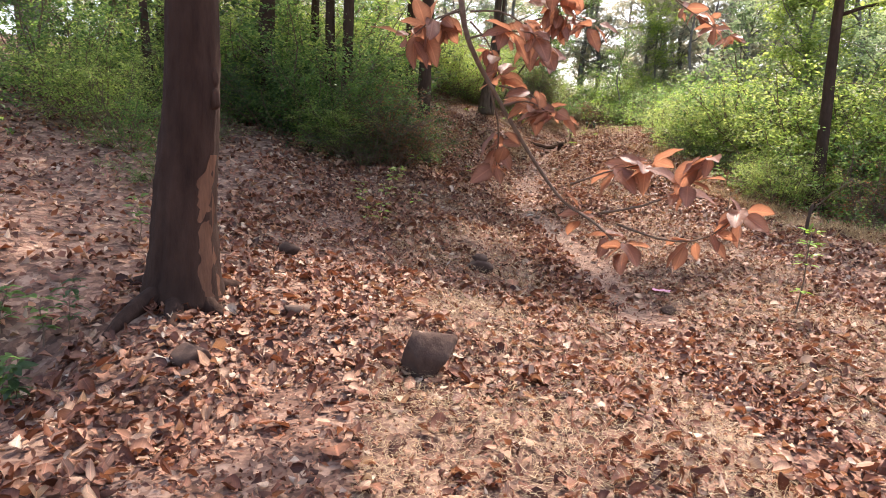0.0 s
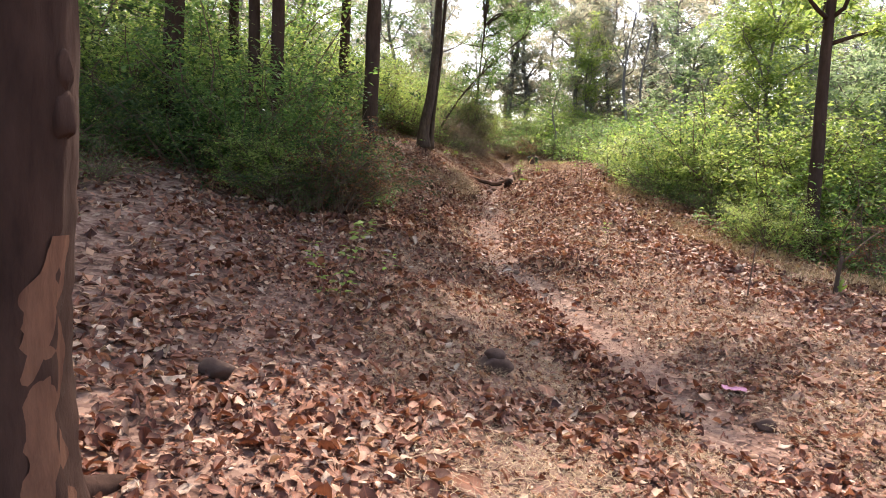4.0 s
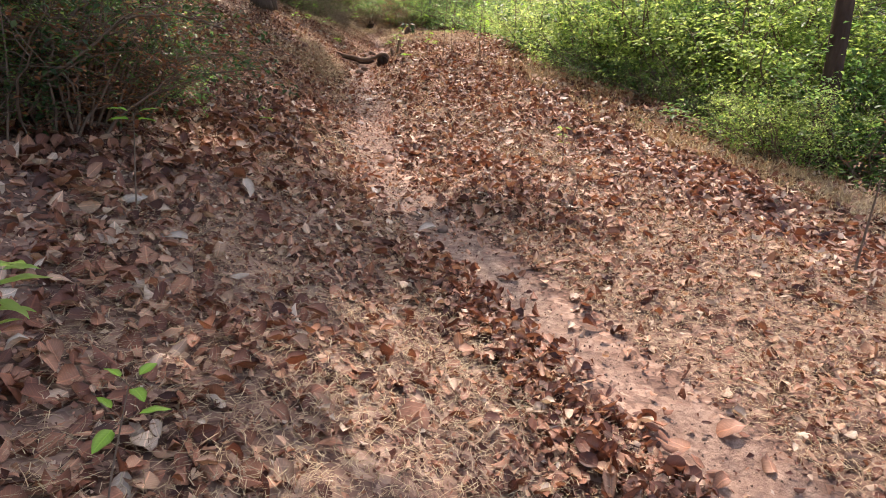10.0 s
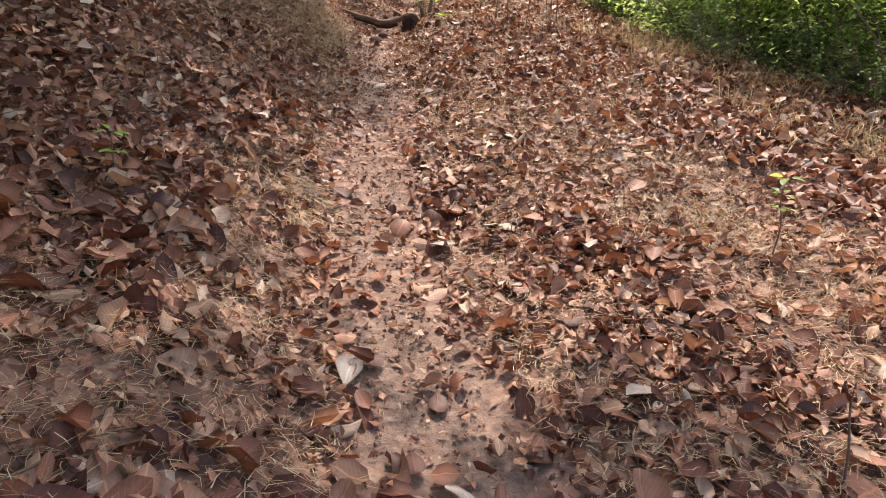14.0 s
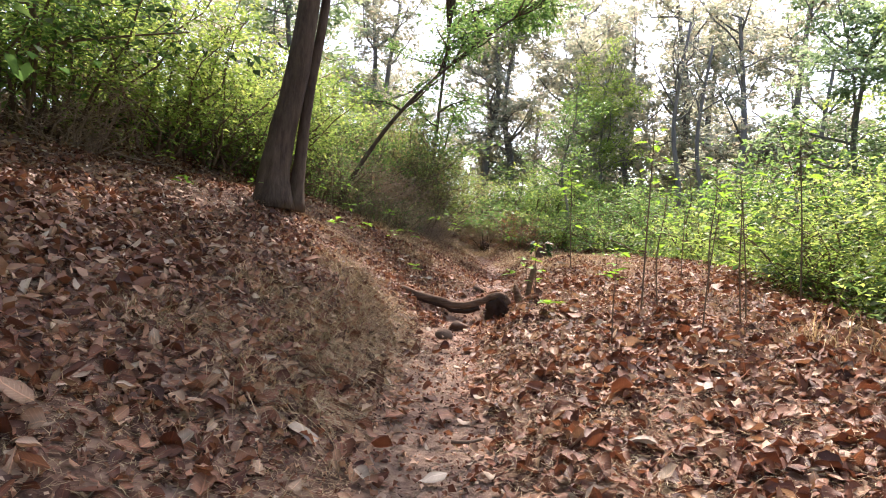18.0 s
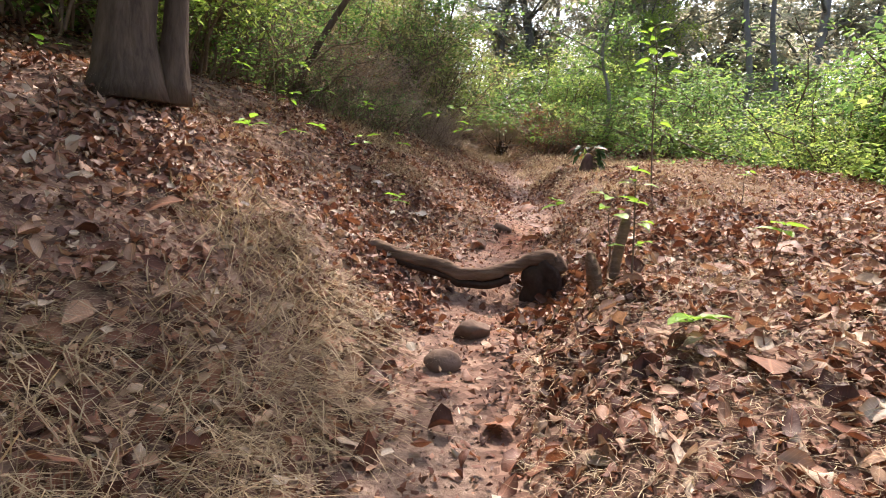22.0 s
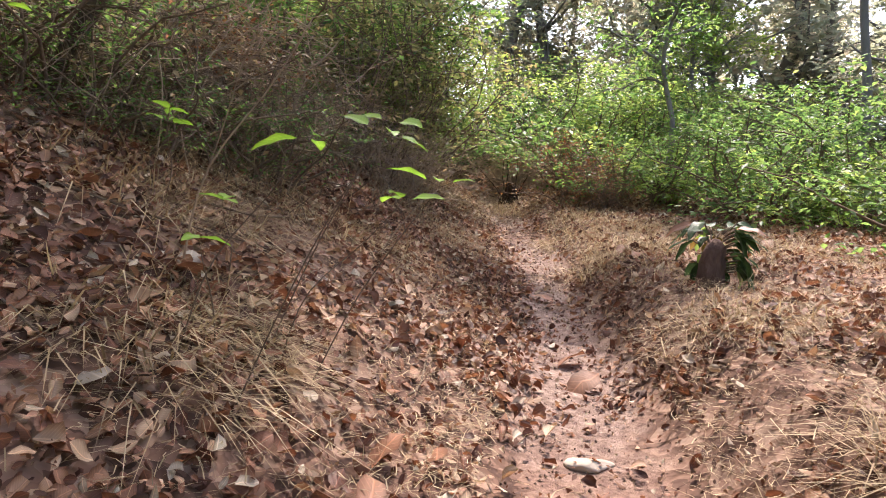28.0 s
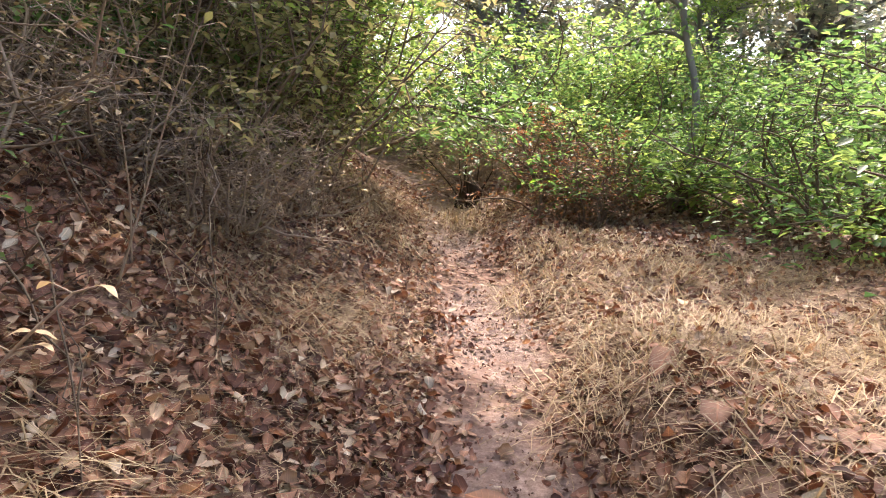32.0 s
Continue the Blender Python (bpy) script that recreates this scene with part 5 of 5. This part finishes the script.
for k, (x, y, tall) in enumerate(SPRIGS):
    plant("seedling", x, y, tall, "thin sprig with a few glowing lime-green leaves", BRIGHT, (1.0, 0.9) if k % 2 else (1.0,), 0.11, 320 + k, (0.08 * math.sin(k), -0.06), 0.003, "sprigs on the bank", 0.3, per=3)


wrng = np.random.RandomState(55)
for k in range(24):
    y = wrng.uniform(27.6, 33)
    x = float(trail_x(y)) - wrng.uniform(1.1, 3.0)
    plant("dead_sapling", x, y, wrng.uniform(0.4, 1.1), "arching dry stalk with a few withered leaves", STRAW if k % 3 else COPPER, (0.5, 0.75, 0.9, 1.0)[k % 3:], 0.045, 700 + k, (wrng.uniform(-0.2, 0.5), wrng.uniform(-0.5, 0.1)), 0.005, "dry stalks", 0.9, DRY, per=2)


def dry_twig(x, y, length, turn, arch, seed):
    """A long dead twig arching low over the bank, with a few side shoots."""
    rng = np.random.RandomState(seed)
    base = thing("dry_twig", x, y, "long dead twig arching over the dry bank", "twig", "dead twigs on the bank")
    z0 = height(x, y)
    pts = []
    for f in np.linspace(0, 1, 14):
        px, py = f * length * math.cos(turn) + rng.normal(0, 0.02), f * length * math.sin(turn) + rng.normal(0, 0.02)
        pts.append((px, py, height(x + px, y + py) - z0 + 0.03 + arch * math.sin(math.pi * min(f * 1.15, 1)) + rng.normal(0, 0.012)))
    part("stem", tube(np.array(pts), np.linspace(0.0055, 0.0015, 14), 5), TWIG, base)
    for _ in range(5):
        i = rng.randint(3, 13)
        part("shoot", tube(bough(rng, pts[i], rng.normal(0, 1, 3) + np.array([0, 0, 0.5]), length * rng.uniform(0.12, 0.35), 5, 0.3, -0.05), np.linspace(0.003, 0.0012, 6), 4), TWIG, base)


for k in range(40):
    y = wrng.uniform(29.3, 34.0)
    x = float(trail_x(y)) - wrng.uniform(1.5, 3.4)
    dry_twig(x, y, wrng.uniform(0.7, 1.8), wrng.uniform(-2.6, 0.8), wrng.uniform(0.1, 0.7), 900 + k)


# ---- broad-leaved plant on a stub beside the path ----
def broad_plant():
    rng = np.random.RandomState(8)
    base = thing("broadleaf_plant", 6.13, 28.95, "dark broad-leaved plant sprouting round a short stub", "plant")
    part("stub", tube(spline([(0, 0, -0.08), (0.0, 0, 0.12), (0.01, 0, 0.22), (0.02, 0, 0.31)], 10), [0.085, 0.082, 0.078, 0.076, 0.074, 0.072, 0.07, 0.062, 0.046, 0.016], 18, 0.09, rng), BARK_STUB, base, "weathered grey-brown wooden stub")
    for k in range(58):
        low = k % 3 == 2
        a = rng.uniform(-0.9, 1.5) if low or k % 2 else rng.uniform(0, 6.28)
        h = rng.uniform(0.08, 0.24) if low else rng.uniform(0.24, 0.42)
        foot = np.array([0.07 * math.cos(a), 0.07 * math.sin(a), min(h * 0.9, 0.34)])
        end = np.array([(0.15 if low else 0.12) * math.cos(a), (0.15 if low else 0.12) * math.sin(a), h])
        part("leaf_stalk", tube(np.array([foot, end]), [0.006, 0.004], 4), TWIG, base)
        length = rng.uniform(0.12, 0.21)
        d = np.array([math.cos(a), math.sin(a), rng.uniform(-1.6, 0.0) if low else rng.uniform(-0.9, 0.5)])
        mat = YELLOW if k in (3, 9, 18, 27) else COPPER if k in (6, 21) else LIME if k % 8 == 5 else BROAD
        leaf_part(base, mat, end, d, np.array([0, 0, 1.0]) + rng.normal(0, 0.3, 3), length, length * 0.46, 0.25, rng.uniform(0.4, 1.1), 0.03, rng.uniform(0, 6))


broad_plant()


def burnt_clump():
    rng = np.random.RandomState(14)
    base = thing("burnt_stump", 6.6, 36.3, "blackened burnt stump with dead stalks", "stump")
    part("stump", tube(spline([(0, 0, -0.05), (0.03, 0, 0.15), (0.0, 0, 0.36)], 6), [0.2, 0.17, 0.14, 0.12, 0.09, 0.03], 10, 0.2, rng), CHAR_SHADE, base)
    for k in range(9):
        a = rng.uniform(0, 6.3)
        part("stalk", tube(bough(rng, (0.08 * math.cos(a), 0.08 * math.sin(a), 0), (0.3 * math.cos(a), 0.3 * math.sin(a), 1), rng.uniform(0.4, 0.95), 5, 0.15), np.linspace(0.012, 0.004, 6), 5), CHAR_SHADE, base)


burnt_clump()


def cut_stump():
    rng = np.random.RandomState(15)
    base = thing("stump", 6.8, 11.95, "thin dead stump with a yellow-green shoot at its foot", "stump")
    part("stem", tube(spline([(0, 0, -0.05), (0.0, 0, 0.25), (0.03, 0, 0.5), (0.06, 0, 0.62)], 8), [0.045, 0.04, 0.036, 0.034, 0.032, 0.03, 0.03, 0.015], 8, 0.1, rng), BARK_GREY, base)
    part("branch", tube(np.array([(0.03, 0, 0.48), (0.14, 0, 0.6), (0.4, 0, 0.85), (0.75, 0, 1.1)]), [0.015, 0.012, 0.008, 0.004], 5), TWIG, base)
    for k in range(9):
        d = np.array([[*rng.normal(0, 0.5, 2), 1.0]])
        part("leaf", leaves(np.array([[0.04, -0.04, 0.02 + 0.02 * k]]), d, rng.normal(0, 1, (1, 3)), 0.12, 0.05, 0.2, 0.3, True), LIME, base)


cut_stump()


# ---- grass tufts ----
def tuft(x, y, n, tall, wide, seed, label, droop=1.0, stout=1.0):
    rng = np.random.RandomState(seed)
    n = n * 4 // 3
    a, r = rng.uniform(0, 6.283, n), 1.5 * wide * rng.uniform(0, 1, n) ** 0.6
    px, py = x + r * np.cos(a) * 0.5, y + r * np.sin(a) * 0.5
    d = np.stack([np.cos(a) * 0.4 + rng.normal(0, 0.55, n) + 0.3, np.sin(a) * 0.4 + rng.normal(0, 0.55, n) - 0.2, rng.uniform(0.3, 1.2, n)], -1)
    p = np.stack([px, py, heights(px, py) - 0.02], -1)
    z = height(x, y)
    g = blades(p - np.array([[x, y, z]]), d, tall * rng.uniform(0.35, 1.1, n), stout * rng.uniform(0.0013, 0.0028, n), droop * rng.uniform(0.4, 1.2, n), rng.normal(0, 0.55, n))
    ob = new("grass_tuft", mesh_of("grass_tuft", *g, STRAW))
    ob.location = (x, y, z)
    return tagged(ob, label, "grass", "grass tufts", kind="stuff")


TUFTS = [(4.25, 16.15, 500, 0.32, 0.5), (5.71, 26.72, 500, 0.36, 0.4), (5.92, 28.06, 400, 0.3, 0.4), (3.5, 27.63, 350, 0.3, 0.35), (1.66, 16.5, 500, 0.25, 0.4), (6.57, 30.79, 700, 0.35, 0.8), (1.5, 16.9, 400, 0.28, 0.4), (2.35, 22.3, 700, 0.42, 0.6), (2.1, 21.6, 600, 0.42, 0.55), (2.6, 23.1, 700, 0.45, 0.6), (1.7, 22.6, 500, 0.4, 0.5), (2.0, 20.6, 500, 0.35, 0.5), (2.7, 23.9, 600, 0.4, 0.5), (1.2, 21.2, 400, 0.35, 0.5), (2.3, 24.3, 500, 0.4, 0.5),
         (6.3, 27.4, 500, 0.3, 0.5), (5.9, 28.2, 500, 0.3, 0.5), (6.6, 29.8, 700, 0.35, 0.7), (6.4, 30.9, 800, 0.4, 0.7), (6.9, 31.6, 800, 0.4, 0.8), (6.6, 32.6, 800, 0.4, 0.7), (7.4, 30.6, 700, 0.4, 0.7), (7.5, 32.4, 700, 0.4, 0.8), (6.9, 33.4, 600, 0.4, 0.6), (5.0, 26.2, 300, 0.25, 0.4), (6.2, 25.6, 400, 0.3, 0.5),
         (6.9, 12.7, 600, 0.4, 0.8), (7.4, 13.4, 700, 0.45, 0.9), (7.9, 12.4, 700, 0.45, 0.9), (7.0, 14.4, 600, 0.4, 0.8), (6.9, 15.6, 500, 0.4, 0.7), (8.6, 11.6, 700, 0.45, 0.9), (6.3, 17.2, 400, 0.35, 0.6), (3.4, 27.4, 400, 0.35, 0.5), (3.0, 28.6, 600, 0.45, 0.7), (3.9, 29.6, 500, 0.4, 0.6), (3.0, 29.8, 700, 0.5, 0.8), (4.5, 31.6, 600, 0.45, 0.7), (5.0, 33.4, 600, 0.5, 0.7), (5.2, 35.0, 700, 0.6, 0.8), (6.6, 35.4, 700, 0.55, 0.8)]
for k, (x, y, n, tall, wide) in enumerate(TUFTS):
    tuft(x, y, n, tall, wide, 400 + k, "tuft of drooping dry straw-coloured grass", 1.0, 2.6 if x > 6 and y < 20 else 1.5)


# ---- the copper-leaved branch over the path ----
def copper_branch():
    rng = np.random.RandomState(31)
    o = np.array(tree_a.location)
    w = lambda pts: np.array(pts, float) - o
    limb = spline(w([(-1.38, 5.26, 4.07), (-0.62, 4.54, 3.75), (0.14, 3.71, 3.12), (0.42, 3.30, 2.39), (0.50, 3.30, 2.05), (0.68, 3.35, 1.75), (0.83, 3.35, 1.52), (0.99, 3.31, 1.31), (1.12, 3.15, 1.22), (1.23, 3.05, 1.12)]), 34)
    b1 = part("branch", tube(limb, np.interp(np.linspace(0, 1, 34), [0, 0.5, 1], [0.028, 0.0115, 0.005]), 7, 0.05, rng), TWIG, tree_a, "long drooping branch with copper leaves")
    twigs = [limb[22:],
             spline(w([(1.13, 3.05, 1.27), (1.30, 2.91, 1.33), (1.43, 2.85, 1.42), (1.48, 2.79, 1.53)]), 8), spline(w([(1.00, 3.15, 1.39), (1.17, 3.10, 1.46), (1.32, 3.05, 1.50)]), 8), spline(w([(1.19, 2.99, 1.23), (1.37, 2.89, 1.18), (1.53, 2.85, 1.20), (1.64, 2.80, 1.31)]), 8),
             spline(w([(0.68, 3.35, 1.75), (0.80, 3.30, 1.77), (0.91, 3.25, 1.71)]), 8), spline(w([(0.50, 3.30, 2.05), (0.64, 3.19, 2.07), (0.79, 3.09, 2.05)]), 8), spline(w([(0.47, 3.30, 2.18), (0.34, 3.24, 2.12), (0.24, 3.18, 2.03)]), 8), spline(w([(0.62, 3.35, 1.82), (0.67, 3.40, 1.65), (0.67, 3.40, 1.46)]), 8),
             spline(w([(0.42, 3.30, 2.39), (0.68, 3.20, 2.44), (0.90, 3.15, 2.33)]), 8), spline(w([(0.14, 3.71, 3.12), (1.08, 4.06, 3.01), (1.70, 4.39, 2.58), (2.07, 4.46, 2.37)]), 10), spline(w([(1.70, 4.39, 2.58), (2.01, 4.72, 2.53), (2.42, 5.05, 2.42)]), 8)]
    twigs += [spline(w([(0.51, 3.57, 2.23), (0.67, 3.51, 2.22), (0.82, 3.52, 2.13), (0.88, 3.52, 2.02)]), 8), spline(w([(0.51, 3.51, 2.17), (0.61, 3.56, 2.07), (0.67, 3.57, 1.92)]), 8), spline(w([(0.78, 3.52, 2.17), (0.94, 3.50, 2.21), (1.10, 3.47, 2.17)]), 8),
              spline(w([(0.67, 3.51, 1.86), (0.81, 3.57, 1.84), (0.92, 3.57, 1.77)]), 8), spline(w([(0.46, 3.51, 2.23), (0.38, 3.55, 2.20), (0.31, 3.56, 2.13)]), 8), spline(w([(0.78, 3.41, 2.38), (0.89, 3.42, 2.30), (0.95, 3.42, 2.19)]), 8)]
    metas = []
    for k in range(8):
        v, q, ribs = big_leaf((0.012, 0, 0), (1, 0, 0), (0, 0, 1), 0.09 + 0.011 * k, (0.09 + 0.011 * k) * 0.56, 0.25, 0.1 + 0.12 * (k % 4), 0.025, k)
        metas.append(mesh_of("leaf", v, None, q, COPPER, ribs=ribs))
    for k, tw in enumerate(twigs):
        if k:
            part("twig", tube(tw, np.linspace(0.006, 0.0025, len(tw)), 5), TWIG, tree_a)
        for end, count in ((tw[-1], 8), (tw[len(tw) // 2], 5), (tw[-3], 4)):
            for _ in range(count):
                d = Vector((*rng.normal(0, 1, 2), rng.normal(-0.5, 0.7)))
                ob = part("leaf", metas[rng.randint(8)], None, tree_a)
                q = d.to_track_quat("X", "Z").to_matrix().to_4x4()
                ob.matrix_basis = Matrix.Translation(end + rng.normal(0, 0.012, 3)) @ q @ pose(0, 0, 0, rng.uniform(-60, 60))


copper_branch()


def plastic_scrap():
    rng = np.random.RandomState(5)
    n = 7
    i, j = np.meshgrid(np.linspace(-0.11, 0.11, n), np.linspace(-0.07, 0.07, n), indexing="ij")
    v = np.stack([i + rng.normal(0, 0.008, (n, n)), j + rng.normal(0, 0.008, (n, n)), 0.02 + rng.uniform(0, 0.03, (n, n))], -1)
    a, b = np.meshgrid(np.arange(n - 1), np.arange(n - 1), indexing="ij")
    q = np.stack([a * n + b, (a + 1) * n + b, (a + 1) * n + b + 1, a * n + b + 1], -1).reshape(-1, 4)
    ob = new("plastic_wrapper", mesh_of("plastic_wrapper", v, None, q, PLASTIC))
    ob.matrix_basis = pose(3.2, 8.55, height(3.2, 8.55) + 0.03, 0, 0, -20)
    return tagged(ob, "crumpled pale pink plastic wrapper on the path", "litter")


plastic_scrap()

# ---- roots at the foot of the near tree, the stone pile, loose sticks ----
rrng = np.random.RandomState(61)
for a, reach in ((-1.5, 0.75), (-2.2, 0.9), (-0.7, 0.6), (2.6, 0.8), (0.6, 0.6)):
    ctrl = []
    for f in (0.25, 0.5, 0.75, 1.0):
        x, y = -1.72 + reach * f * math.cos(a + 0.25 * f), 5.3 + reach * f * math.sin(a + 0.25 * f)
        ctrl.append((x + 1.72, y - 5.3, height(x, y) - tree_a.location.z + 0.1 * (1 - f) ** 1.5 - 0.03 * f))
    part("root", tube(spline(ctrl, 12), np.linspace(0.1, 0.025, 12), 9, 0.08, rrng), BARK_RED, tree_a)

top = rock(np.random.RandomState(71), 0.1, 0.08, 0.07)
top.materials.append(STONE)
cap = tagged(new("stone", top), "small brown stone lying on a bigger one", "stone")
cap.location = (0.81, 8.36, height(0.8, 8.36) + 0.16)


def stick(x, y, length, turn, r, label, bend=0.08, mat=TWIG):
    rng = np.random.RandomState(int(abs(x * 97 + y * 31)))
    pts = []
    for f in np.linspace(-0.5, 0.5, 9):
        px, py = x + f * length * math.cos(turn), y + f * length * math.sin(turn)
        off = bend * length * math.sin(f * 5) * 0.5
        px, py = px - off * math.sin(turn), py + off * math.cos(turn)
        pts.append((px - x, py - y, height(px, py) + 0.03 + r))
    ob = new("stick", mesh_of("stick", *tube(pts, np.linspace(r, r * 0.5, 9), 6, 0.08, rng), mat))
    ob.location = (x, y, 0)
    return tagged(ob, label, "stick", "fallen sticks")


for x, y, length, turn, r in ((2.45, 21.4, 0.7, 0.3, 0.008), (3.2, 20.4, 0.35, 0.1, 0.012), (4.9, 21.9, 0.45, 0.8, 0.014), (1.6, 21.9, 0.5, -0.3, 0.01), (2.2, 24.9, 0.9, 2.2, 0.008), (3.3, 28.2, 1.1, 0.4, 0.006), (3.6, 29.2, 1.3, 0.9, 0.008), (2.9, 27.2, 0.8, -0.5, 0.007),
                              (3.9, 30.3, 0.9, 0.2, 0.006), (3.0, 30.0, 1.4, -0.6, 0.009), (2.0, 28.4, 1.2, 0.6, 0.01), (4.3, 27.9, 0.5, 1.2, 0.006), (-0.9, 11.0, 0.6, 0.4, 0.006), (0.1, 12.2, 0.7, 1.0, 0.006), (-0.3, 10.3, 0.4, 2.0, 0.005), (0.9, 13.9, 0.5, 0.6, 0.006), (1.4, 15.5, 0.4, 2.2, 0.007), (5.4, 17.9, 0.6, 0.4, 0.008)):
    stick(x, y, length, turn, r, "thin dry stick lying on the leaf litter")


def grass_fringe():
    """Tall dry grass along the foot of the shrub belt."""
    rng = np.random.RandomState(91)
    n = 16000
    y = rng.uniform(9.5, 21.5, n)
    x = np.interp(y, [9.5, 12, 14.5, 17, 21.5], [9.6, 7.7, 6.9, 6.6, 6.3]) + np.abs(rng.normal(0, 0.7, n)) - 0.35 + 0.35 * vnoise(y * 0, y, 0.7)
    keep = rng.uniform(0, 1, n) < 0.5 + 0.7 * vnoise(x, y, 0.6)
    x, y = x[keep], y[keep]
    n = len(x)
    d = np.stack([rng.normal(-0.15, 0.4, n), rng.normal(-0.1, 0.4, n), rng.uniform(0.5, 1.2, n)], -1)
    g = blades(np.stack([x, y, heights(x, y) - 0.02], -1), d, rng.uniform(0.15, 0.5, n), rng.uniform(0.002, 0.005, n), rng.uniform(0.2, 0.9, n))
    return tagged(new("tall_dry_grass", mesh_of("tall_dry_grass", *g, STRAW)), "tall dry straw-coloured grass along the shrubs", "grass", kind="stuff")


grass_fringe()

for k, (a, z, size) in enumerate(((-0.3, 1.62, 0.06), (-0.3, 1.78, 0.05))):
    me = rock(np.random.RandomState(500 + k), size * 0.8, size * 0.8, size * 1.8)
    me.materials.append(BARK_RED)
    cx = float(np.interp(z, [0, 0.8, 1.6, 3], [0, 0.03, 0.1, 0.14]))
    part("knot", me, None, tree_a, at=(cx + 0.2 * math.cos(a), 0.2 * math.sin(a), z))


def gravel():
    """Grit and pebbles on the worn path."""
    rng = np.random.RandomState(92)
    n = 5000
    y = rng.uniform(7, 36, n)
    x = trail_x(y) + rng.normal(0, 0.3, n)
    r = 0.004 + 0.016 * rng.beta(1, 5, n)
    octa = np.array([(1, 0, 0), (-1, 0, 0), (0, 1, 0), (0, -1, 0), (0, 0, 1), (0, 0, -1)], float)
    v = octa[None] * (r[:, None] * rng.uniform(0.6, 1.3, (n, 3)))[:, None] + rng.normal(0, 0.15, (n, 6, 3)) * r[:, None, None]
    v += np.stack([x, y, heights(x, y) + r * 0.3], -1)[:, None]
    f = np.array([(0, 2, 4), (2, 1, 4), (1, 3, 4), (3, 0, 4), (2, 0, 5), (1, 2, 5), (3, 1, 5), (0, 3, 5)])
    t = (f[None] + (np.arange(n) * 6)[:, None, None]).reshape(-1, 3)
    return tagged(new("gravel", mesh_of("gravel", v.reshape(-1, 3), t, None, BROWN_STONE, False)), "loose grit and small pebbles on the worn footpath", "gravel", kind="stuff")


gravel()
